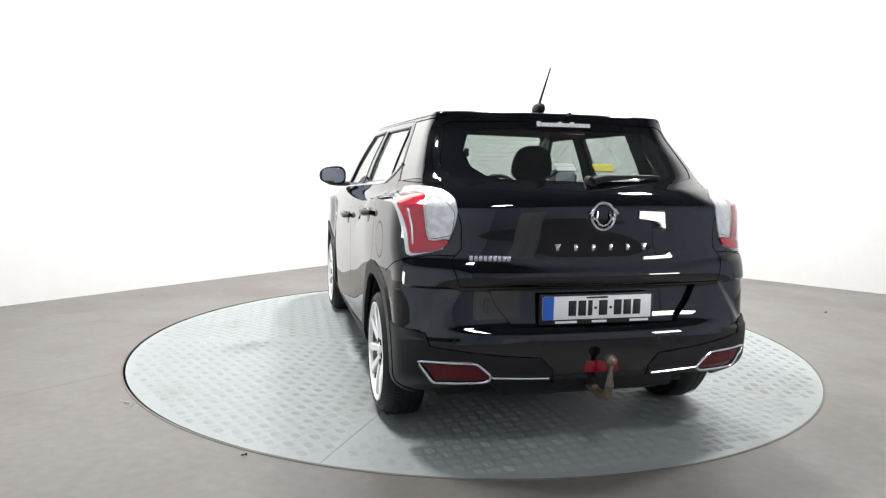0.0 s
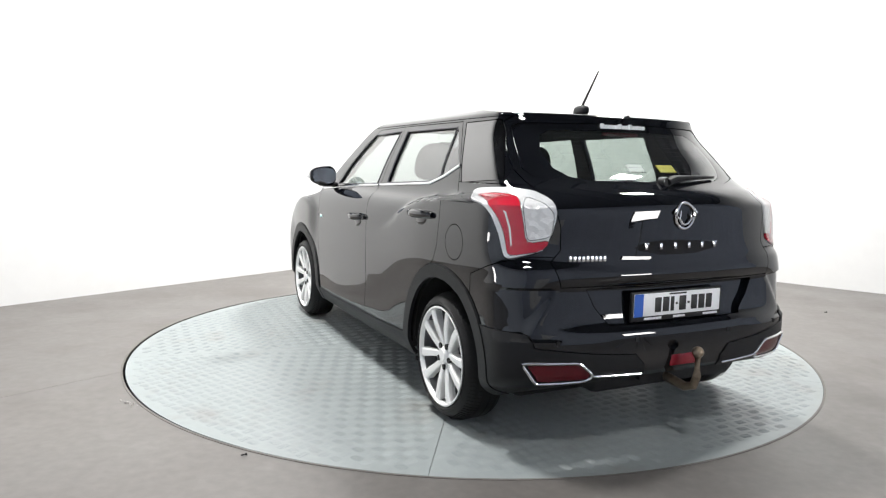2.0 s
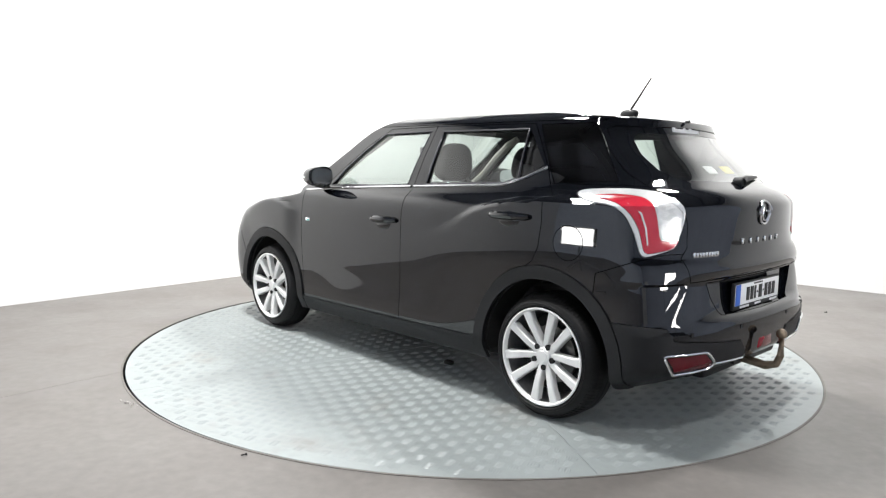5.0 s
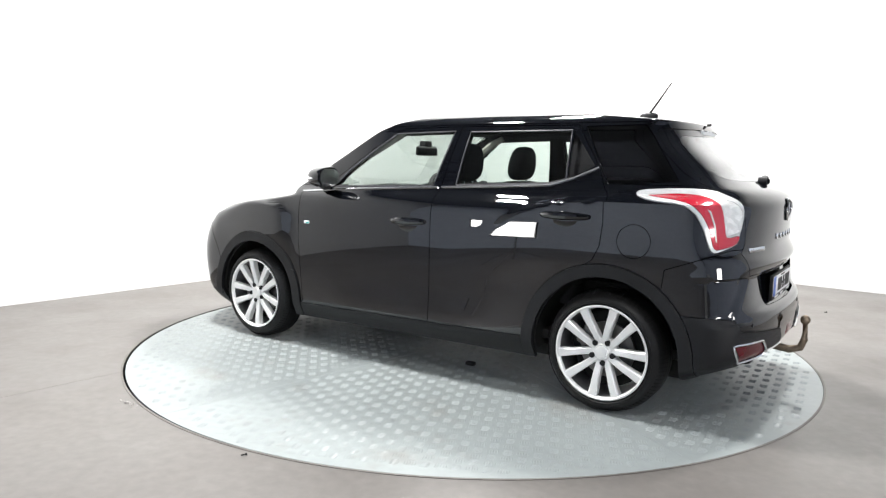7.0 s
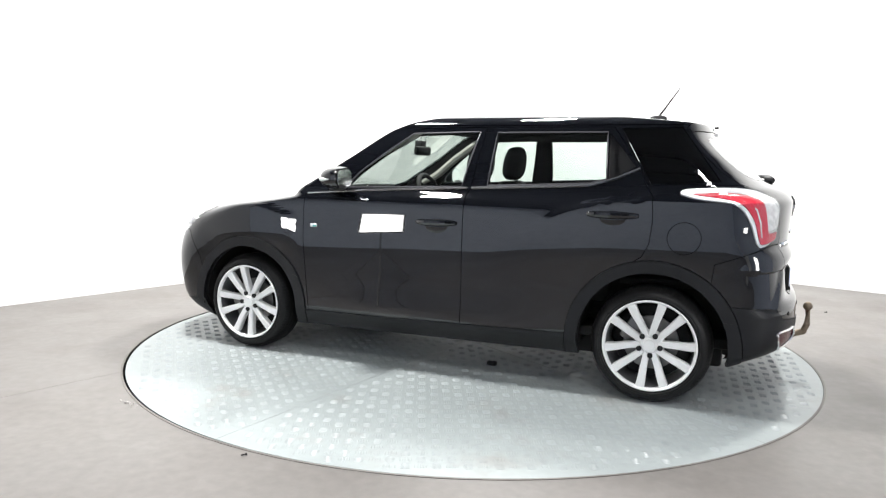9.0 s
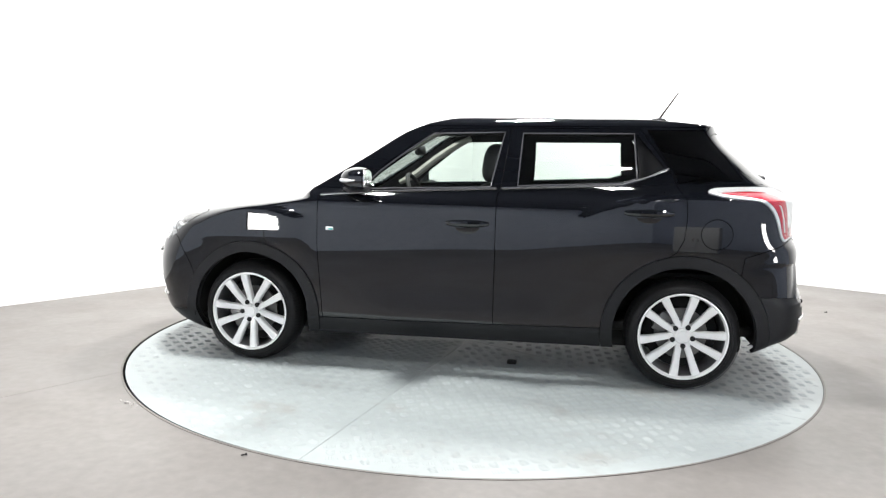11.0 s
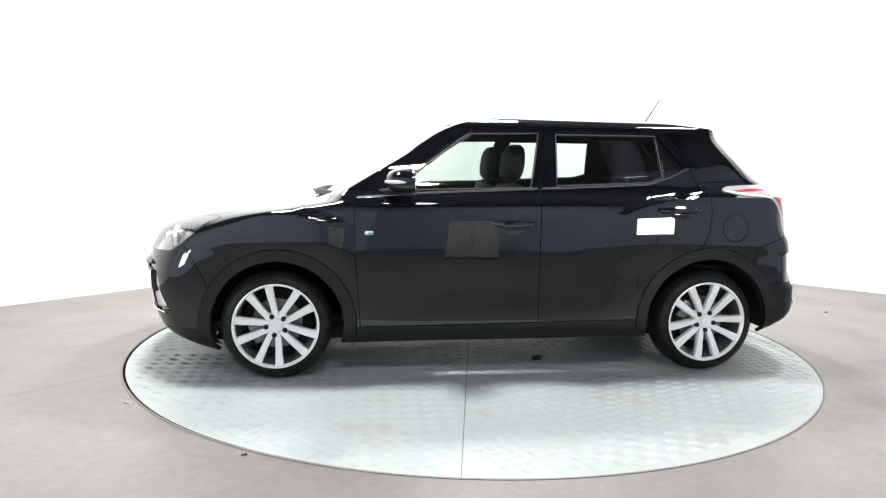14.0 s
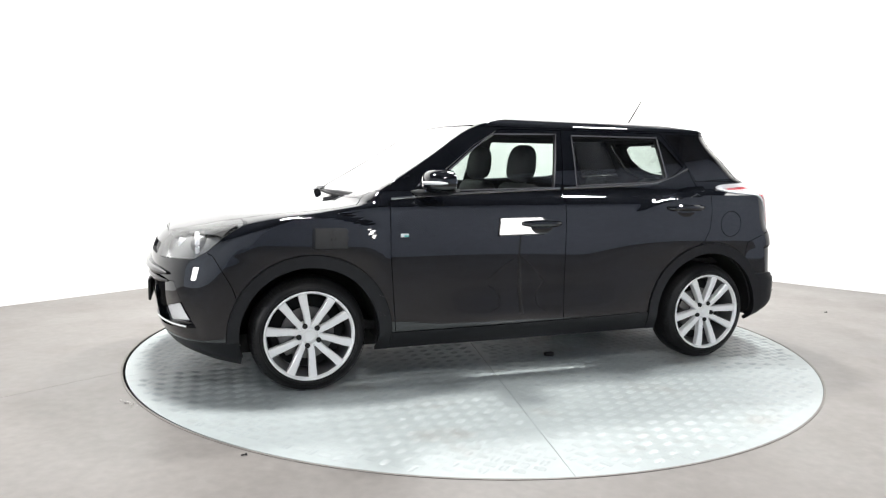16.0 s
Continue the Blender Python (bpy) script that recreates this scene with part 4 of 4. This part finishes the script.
# door mirrors
for s in (1, -1):
    bm = bmesh.new()
    bmesh.ops.create_uvsphere(bm, u_segments=32, v_segments=20, radius=1)
    for v in bm.verts:
        c = v.co
        c.x = math.copysign(abs(c.x) ** 0.8, c.x)
        c.y = math.copysign(abs(c.y) ** 0.7, c.y)
        c.z = math.copysign(abs(c.z) ** 0.75, c.z)
        if c.x < -0.45:
            c.x = -0.45 - (abs(c.x) - 0.45) * 0.08
        v.co = Vector((0.575 + c.x * 0.105, s * (0.915 + c.y * 0.098 - 0.02 * c.x), 1.156 + c.z * (0.068 - 0.012 * c.y)))
    mirror = part("door_mirror", bm, PAINT, car, "black door mirror with turn signal")
    bm = tube([(0.7, s * 0.74, 1.092), (0.65, s * 0.8, 1.09), (0.6, s * 0.87, 1.096), (0.56, s * 0.93, 1.104), (0.53, s * 0.97, 1.118)], [0.012, 0.028, 0.034, 0.03, 0.016], 12)
    bmesh.ops.scale(bm, vec=(1.35, 1, 0.62), verts=bm.verts, space=Matrix.Translation((-0.6, -s * 0.85, -1.096)))
    part("mirror_foot", bm, PLASTIC, mirror)
    bm = bmesh.new()
    bmesh.ops.create_cone(bm, cap_ends=True, segments=32, radius1=1, radius2=1, depth=1)
    for v in bm.verts:
        c = v.co.copy()
        c.x, c.y = math.copysign(abs(c.x) ** 0.7, c.x), math.copysign(abs(c.y) ** 0.7, c.y)
        v.co = Vector((0.522 + c.z * 0.004, s * (0.917 + c.x * 0.082), 1.156 + c.y * 0.055))
    part("mirror_glass", bm, CHROME, mirror)
    arc = [(0.672, 0.86), (0.678, 0.9), (0.672, 0.94), (0.652, 0.975), (0.615, 1.005), (0.575, 1.015)]
    part("turn_signal", tube([(x + 0.002, s * (y + 0.0), 1.15) for x, y in arc], [0.003, 0.009, 0.011, 0.011, 0.01, 0.003], 8), WHITE_LENS, mirror, "clear turn signal strip")

# rear plate, drawn as bars; red lamp; logo and lettering as plain chrome shapes
PX = -1.975
plate = part("number_plate", box(PX - 0.008, PX + 0.01, -0.262, 0.272, 0.578, 0.712, 0.005), INK, car, "white number plate in a black frame with plain bars")
part("plate_face", box(PX - 0.011, PX - 0.004, -0.25, 0.26, 0.601, 0.703, 0.002), WHITE, plate)
part("plate_band", box(PX - 0.0125, PX - 0.008, 0.21, 0.2595, 0.6015, 0.7025), BLUE, plate)
y = 0.142
for wide in (0.036, 0.036, 0.02, 0.012, 0.04, 0.012, 0.036, 0.036, 0.036):
    tall = 0.066 if wide > 0.015 else 0.01
    part("bar", box(PX - 0.013, PX - 0.009, y - wide, y, 0.65 - tall / 2, 0.65 + tall / 2, 0.001), INK, plate)
    y -= wide + 0.0095
for y0, y1, z in ((0.2, 0.1, 0.59), (0.03, -0.04, 0.59), (-0.15, -0.24, 0.59)):
    part("bar", box(PX - 0.01, PX - 0.006, y1, y0, z - 0.005, z + 0.005), WHITE, plate)
part("bar", box(PX - 0.013, PX - 0.009, -0.04, 0.06, 0.692, 0.699), INK, plate)
part("rear_fog_lamp", box(-2.036, -1.98, -0.085, 0.085, 0.374, 0.44, 0.012), FOG_RED, made["rear_bumper"], "red centre fog lamp")
lower = part("lower_valance", box(-1.93, -1.7, -0.42, 0.42, 0.255, 0.39, 0.03), PLASTIC, made["rear_bumper"])

gate = made["tailgate"]
def on_gate(y, z, out=0.006):
    return skin(y=y, z=1.045 + z) + Vector((-out, 0, 0))


bm = tube([on_gate(0.053 * math.cos(a), 0.057 * math.sin(a)) for a in (i * math.tau / 40 for i in range(40))], 0.0065, closed=True)
for s in (1, -1):
    tube([on_gate(s * y, z, 0.009) for y, z in ((0.05, 0.034), (0.063, 0.012), (0.052, -0.006), (0.034, -0.014), (0.03, 0.004), (0.03, 0.022))], [0.003, 0.008, 0.008, 0.006, 0.004, 0.003], bm=bm)
    tube([on_gate(s * y, z, 0.009) for y, z in ((0.034, -0.014), (0.018, -0.034), (0.0, -0.04))], [0.005, 0.005, 0.004], bm=bm)
part("emblem", bm, CHROME, gate, "round chrome emblem")
for i in range(6):
    y = 0.198 - i * 0.081
    c = skin(y=y, z=0.911)
    bm = box(c.x - 0.006, c.x + 0.004, y - 0.007, y + 0.007, 0.898, 0.925, 0.0015)
    if i in (0, 5):
        box(c.x - 0.006, c.x + 0.004, y - 0.013, y + 0.013, 0.919, 0.926, 0.001, bm=bm)
    part("letter_bar", bm, CHROME, gate)
for i in range(9):
    y = 0.562 - i * 0.0195
    c = skin(y=y, z=0.864)
    part("letter_bar", box(c.x - 0.006, c.x + 0.006, y - 0.0075, y + 0.0075, 0.853, 0.876, 0.001, bm=None), CHROME, gate)
for i in range(13):
    y = 0.134 - i * 0.0212
    c = skin(y=y, z=1.45)
    part("sticker_bar", box(c.x - 0.004, c.x + 0.004, y - 0.009, y + 0.009, 1.44, 1.458 + (0.006 if i in (0, 5, 8) else 0)), WHITE, gate)
for y0, y1, mat in ((-0.012, 0.08, WHITE), (-0.11, -0.012, YELLOW)):
    pts = [skin(y=(y0 + y1) / 2, z=z) for z in (1.232, 1.266)]
    bm = box(-0.002, 0.002, y0, y1, 0, (pts[1] - pts[0]).length, m=Matrix.Translation(pts[0] + Vector((0.03, 0, 0))) @ pose(0, 0, 0, 0, math.degrees(math.atan2(pts[1].x - pts[0].x, pts[1].z - pts[0].z)), 0))
    part("sticker", bm, mat, gate, "small window sticker")
# heating wires
for i in range(11):
    z = 1.215 + i * 0.0195
    wide = 0.48 if 1.24 < z < 1.34 else 0.42
    part("heating_wire", tube([skin(y=y, z=z) + Vector((0.012, 0, 0)) for y in np.linspace(-wide, wide, 9)], 0.0005, 4), TRIM, gate)
# parking sensors
for y in (0.64, 0.27, -0.27, -0.64):
    c = skin(y=y, z=0.515)
    part("parking_sensor", tube([c + Vector((0.004, 0, 0)), c + Vector((-0.0025, 0, 0))], 0.011, 16), PLASTIC, made["rear_bumper"])
# wiper
bm = tube([skin(y=0.0, z=1.19) + Vector((-0.03, 0, 0)), skin(y=-0.06, z=1.205) + Vector((-0.04, 0, 0)), skin(y=-0.2, z=1.212) + Vector((-0.03, 0, 0)), skin(y=-0.38, z=1.213) + Vector((-0.015, 0, 0))], [0.02, 0.018, 0.011, 0.006], 10)
tube([skin(y=0.0, z=1.19) + Vector((0.01, 0, 0)), skin(y=0.0, z=1.19) + Vector((-0.035, 0, 0))], 0.024, 14, bm=bm)
part("rear_wiper", bm, PLASTIC, gate, "black rear wiper")
part("wiper_washer", tube([(-1.53, -0.02, 1.5), (-1.555, -0.02, 1.502)], 0.008, 8), INK, gate)
part("brake_light", box(-1.52, -1.5, -0.12, 0.1, 1.405, 1.425, 0.004), DARK_RED, gate, "dark red high brake light")

# front wipers
bm = bmesh.new()
for y0, y1 in ((0.55, 0.1), (-0.1, -0.58)):
    tube([(1.09 - 0.5 * y0 * y0, y0, 1.07), (1.1 - 0.5 * ((y0 + y1) / 2) ** 2, (y0 + y1) / 2, 1.085), (1.09 - 0.5 * y1 * y1, y1, 1.09)], [0.022, 0.015, 0.008], 8, bm=bm)
    tube([(1.1 - 0.5 * y0 * y0, y0, 1.062), (1.125 - 0.5 * ((y0 + y1) / 2) ** 2, (y0 + y1) / 2, 1.076), (1.105 - 0.5 * y1 * y1, y1 + 0.08, 1.09)], [0.009, 0.008, 0.008], 6, bm=bm)
bmesh.ops.translate(bm, vec=(0.02, 0, -0.014), verts=bm.verts)
part("wipers", bm, PLASTIC, made["cowl"], "black windscreen wipers")
# front plate
part("front_plate", box(2.125, 2.14, -0.26, 0.26, 0.44, 0.56, 0.003), INK, car, "front number plate seen edge on")
# wheel-side clips and lamp inner parts
for s in (1, -1):
    bm = bmesh.new()
    bmesh.ops.create_uvsphere(bm, u_segments=20, v_segments=12, radius=0.05, matrix=pose(1.85, s * 0.7, 0.81))
    part("dark_lamp_trim", tube([(1.66, s * 0.745, 0.905), (1.8, s * 0.67, 0.885), (1.92, s * 0.54, 0.862), (1.98, s * 0.42, 0.845)], 0.01, 8), INNER, [o for o in car.children if o.name.startswith("headlamp")][0 if s > 0 else 1])
    bowl = tube([(1.865, s * (0.7 + 0.06 * math.cos(a)), 0.815 + 0.052 * math.sin(a)) for a in (i * math.tau / 24 for i in range(24))], 0.012, 8, closed=True)
    box(1.9, 1.96, s * 0.52 - 0.07, s * 0.52 + 0.07, 0.76, 0.83, 0.012, bm=bowl)
    part("reflector_bowl", bowl, WHITE_LENS, [o for o in car.children if o.name.startswith("headlamp")][0 if s > 0 else 1])
    part("projector", bm, HOUSING, [o for o in car.children if o.name.startswith("headlamp")][0 if s > 0 else 1])

# aerial
fin = part("aerial_base", pad(0.055, 0.026, 0.026, (-1.195, 0, 1.553)), PLASTIC, car, "black roof aerial")
part("aerial_rod", tube([(-1.2, 0, 1.572), (-1.255, -0.004, 1.653), (-1.318, -0.01, 1.748)], [0.0075, 0.006, 0.0042], 8), INK, fin)

# tow bar
bar = part("tow_bar", tube([(-1.8, 0, 0.305), (-1.95, 0, 0.29), (-2.045, 0, 0.278), (-2.098, 0, 0.296), (-2.116, 0, 0.345), (-2.114, 0, 0.43)], [0.022, 0.022, 0.021, 0.02, 0.018, 0.014], 12), TOW_STEEL, car, "worn steel swan-neck tow bar")
bm = bmesh.new()
bmesh.ops.create_uvsphere(bm, u_segments=24, v_segments=14, radius=0.026, matrix=pose(-2.113, 0, 0.452))
part("tow_ball", bm, TOW_STEEL, bar)
part("socket", tube([(-1.9, 0.17, 0.325), (-1.97, 0.17, 0.32)], 0.026, 14), PLASTIC, bar)

# wheels
RIM_R, TYRE_R = 0.246, 0.317


def wheel(hub, s):
    w = part("wheel", lathe([(RIM_R - 0.004, 0.086), (RIM_R + 0.006, 0.094), (0.258, 0.101), (0.276, 0.095), (0.293, 0.079), (0.307, 0.055), (TYRE_R, 0.022), (TYRE_R, -0.06), (0.31, -0.09), (0.28, -0.105), (0.22, -0.1)], 96), RUBBER, car, "alloy wheel with low black tyre")
    grooves = bmesh.new()
    for y in (0.045, 0.012, -0.03, -0.065):
        lathe([(TYRE_R + 0.0006, y + 0.004), (TYRE_R + 0.0006, y - 0.004)], 96, bm=grooves)
    for k in range(90):
        c, d = math.cos(k * math.tau / 90), math.sin(k * math.tau / 90)
        tube([(0.3178 * c, 0.018, 0.3178 * d), (0.3076 * c, 0.055, 0.3076 * d), (0.2936 * c, 0.079, 0.2936 * d)], 0.002, 4, bm=grooves)
    part("tread_groove", grooves, INNER, w)
    part("sidewall_ridge", lathe([(0.2655, 0.0985), (0.2675, 0.1005), (0.2695, 0.0975)], 96), RUBBER, w)
    part("rim", lathe([(RIM_R - 0.004, 0.086), (RIM_R, 0.098), (RIM_R - 0.007, 0.1), (RIM_R - 0.014, 0.093), (RIM_R - 0.017, 0.078)], 96), ALLOY, w, "silver alloy rim")
    part("barrel", lathe([(RIM_R - 0.017, 0.078), (RIM_R - 0.022, 0.05), (RIM_R - 0.03, -0.09)], 64), BARREL, w, "inner barrel of alloy coloured dark for shade")
    for k in range(10):
        # spokes stand in pairs about the five bolts
        base = (k // 2) * 72 + 90 + (15.5 if k % 2 else -15.5)
        root = (k // 2) * 72 + 90 + (20 if k % 2 else -20)
        bm = bmesh.new()
        rows = []
        for i in range(7):
            u = i / 6
            r = 0.045 + u * (RIM_R - 0.012 - 0.045)
            a = radians(root + (base - root) * min(1, u * 1.4))
            wd = 0.017 + 0.0068 * u * u
            y = 0.07 + 0.022 * math.sin(u * math.pi * 0.55)
            c, t = Vector((math.cos(a), 0, math.sin(a))), Vector((-math.sin(a), 0, math.cos(a)))
            rows.append([bm.verts.new(c * r + t * (wd * q) + Vector((0, y + dy, 0))) for q, dy in ((-1, -0.04), (-1, -0.006), (-0.7, 0), (0.7, 0), (1, -0.006), (1, -0.04))])
        for p, q in zip(rows, rows[1:]):
            for j in range(6):
                bm.faces.new((p[j], p[(j + 1) % 6], q[(j + 1) % 6], q[j]))
        bm.faces.new(rows[0]), bm.faces.new(rows[-1])
        part("spoke", bm, ALLOY, w)
    part("hub_cap", lathe([(0.0, 0.087), (0.028, 0.086), (0.032, 0.08), (0.038, 0.081), (0.043, 0.074), (0.05, 0.066), (0.072, 0.064), (0.078, 0.03)], 48), ALLOY, w)
    for k in range(5):
        a = radians(k * 72 + 90)
        part("wheel_bolt", tube([(0.057 * math.cos(a), 0.06, 0.057 * math.sin(a)), (0.057 * math.cos(a), 0.079, 0.057 * math.sin(a))], 0.0145, 12), INNER, w)
    part("brake_disc", lathe([(0.05, 0.02), (0.07, 0.02), (0.075, 0.005), (0.145, 0.005), (0.145, -0.015), (0.05, -0.015)], 64), DISC_STEEL, w)
    part("back_plate", lathe([(0.01, -0.03), (0.2, -0.03)], 48), INNER, w)
    part("brake_caliper", box(0.075, 0.16, -0.03, 0.03, -0.06, 0.06, 0.012), DISC_STEEL, w)
    turn = pose(0, 0, 0) if s > 0 else pose(0, 0, 0, 0, 0, 180)
    w.matrix_local = Matrix.Translation((hub[0], s * 0.772, TYRE_R)) @ turn @ pose(0, 0, 0, 0, 25 if hub[0] > 0 else -30, 0)


for s in (1, -1):
    for hub in (HUB_F, HUB_R):
        wheel(hub, s)
        bm = bmesh.new()
        liner = 0.388 if hub[0] > 0 else 0.398
        lathe([(0.0, -0.3), (liner, -0.3), (liner, 0.06)], 48, bm=bm)
        bmesh.ops.delete(bm, geom=[f for f in bm.faces if f.calc_center_median().z < (-0.07 if hub[0] > 0 else -0.05)], context="FACES")
        bmesh.ops.transform(bm, matrix=Matrix.Translation((hub[0], s * 0.78, hub[1])) @ (pose(0, 0, 0) if s > 0 else pose(0, 0, 0, 0, 0, 180)), verts=bm.verts)
        part("wheel_liner", bm, INNER, car)
part("liner_clip", box(1.655, 1.66, 0.66, 0.7, 0.235, 0.248, 0.001), WHITE, car)
part("underbody", box(-1.66, 1.7, -0.64, 0.64, 0.185, 0.3, 0.02), INNER, car)
part("exhaust_box", box(-1.8, -1.4, -0.45, 0.3, 0.2, 0.34, 0.04), PIT, car)

# ---- cabin ----
def cushion(x0, x1, y0, y1, z0, z1, lean, at, soft=0.045):
    return box(x0, x1, y0, y1, z0, z1, soft, 3, m=Matrix.Translation(at) @ pose(0, 0, 0, 0, lean, 0))


def seat(x, y, rear=False):
    """A seat with base, leaning back and head restraint."""
    wide = 0.25
    s = part("seat", cushion(-0.25, 0.28, -wide, wide, -0.08, 0.08, -6, (x, y, 0.56)), FABRIC, car, "dark fabric seat with head restraint")
    part("backrest", cushion(-0.07, 0.07, -wide + 0.01, wide - 0.01, 0.0, 0.56, -17, (x - 0.2, y, 0.6), 0.06), FABRIC, s)
    part("head_restraint", pad(0.07, 0.138, 0.122, (x - 0.36, y, 1.265)), FABRIC, s)
    for d in (-0.05, 0.05):
        part("post", tube([(x - 0.37, y + d, 1.1), (x - 0.36, y + d, 1.24)], 0.007, 8), CHROME, s)


seat(0.2, 0.37)
seat(0.2, -0.37)
bench = part("rear_bench", cushion(-0.25, 0.28, -0.62, 0.62, -0.08, 0.08, -6, (-0.78, 0, 0.58)), FABRIC, car, "dark fabric rear bench")
part("backrest", cushion(-0.07, 0.07, -0.62, 0.62, 0.0, 0.5, -20, (-0.98, 0, 0.6), 0.06), FABRIC, bench)
for y in (0.36, -0.36):
    part("head_restraint", pad(0.05, 0.13, 0.06, (-1.17, y, 1.12)), FABRIC, bench)
part("cabin_floor", box(-1.7, 1.3, -0.72, 0.72, 0.3, 0.36, 0.02), INNER, car)
part("dashboard", cushion(-0.2, 0.2, -0.72, 0.72, -0.2, 0.16, 8, (0.83, 0, 0.86), 0.07), TRIM, car, "dark grey dashboard")
bm = tube([(0.0, 0.185 * math.cos(a), 0.185 * math.sin(a)) for a in (i * math.tau / 40 for i in range(40))], 0.016, 8, closed=True)
tube([(0, -0.17, 0), (0.02, 0, -0.01), (0, 0.17, 0)], 0.018, 8, bm=bm)
tube([(0.02, 0, 0), (0.3, 0, -0.02)], 0.035, 10, bm=bm)
bmesh.ops.transform(bm, matrix=Matrix.Translation((0.5, -0.37, 1.0)) @ pose(0, 0, 0, 0, 25, 0), verts=bm.verts)
part("steering_wheel", bm, INNER, car, "black steering wheel")
part("inner_mirror", box(0.385, 0.415, -0.08, 0.16, 1.31, 1.375, 0.014, 3), INNER, car, "black rear-view mirror")
part("mirror_stem", box(0.395, 0.455, -0.02, 0.06, 1.365, 1.415, 0.01), INNER, car)
for s in (1, -1):
    line = [skin(x=x, z=z) for x, z in ((0.74, 1.1), (0.6, 1.165), (0.42, 1.3), (0.24, 1.41), (0.14, 1.455))]
    part("pillar_trim", tube([Vector((p.x, s * (p.y - 0.045), p.z)) for p in line], [0.02, 0.032, 0.03, 0.03, 0.02], 8), LINING, car, "light beige pillar lining")
part("parcel_shelf", box(-1.65, -1.2, -0.62, 0.62, 1.0, 1.02, 0.005), TRIM, car)
part("luggage_floor", box(-1.85, -1.1, -0.62, 0.62, 0.6, 0.64, 0.005), INNER, car)


block = tagged(part("rubber_block", box(-0.03, 0.03, -0.018, 0.018, 0.0, 0.025, 0.006), INNER), "small black rubber block lying on the turntable", "rubber block")


def motions():
    for thing, off in ((turntable, Vector((0, 0, 0))), (car, Vector((-0.037, 0.005, 0.0))), (block, Vector((-0.36, 0.545, 0.0018)))):
        rows = []
        for i in range(81):
            turn = pose(0, 0, 0, 0, 0, 106.232 + 5.9521 * i * 0.2)
            rows.append((i * 0.2, turn @ Matrix.Translation(off)))
        walk(thing, rows)


motions()
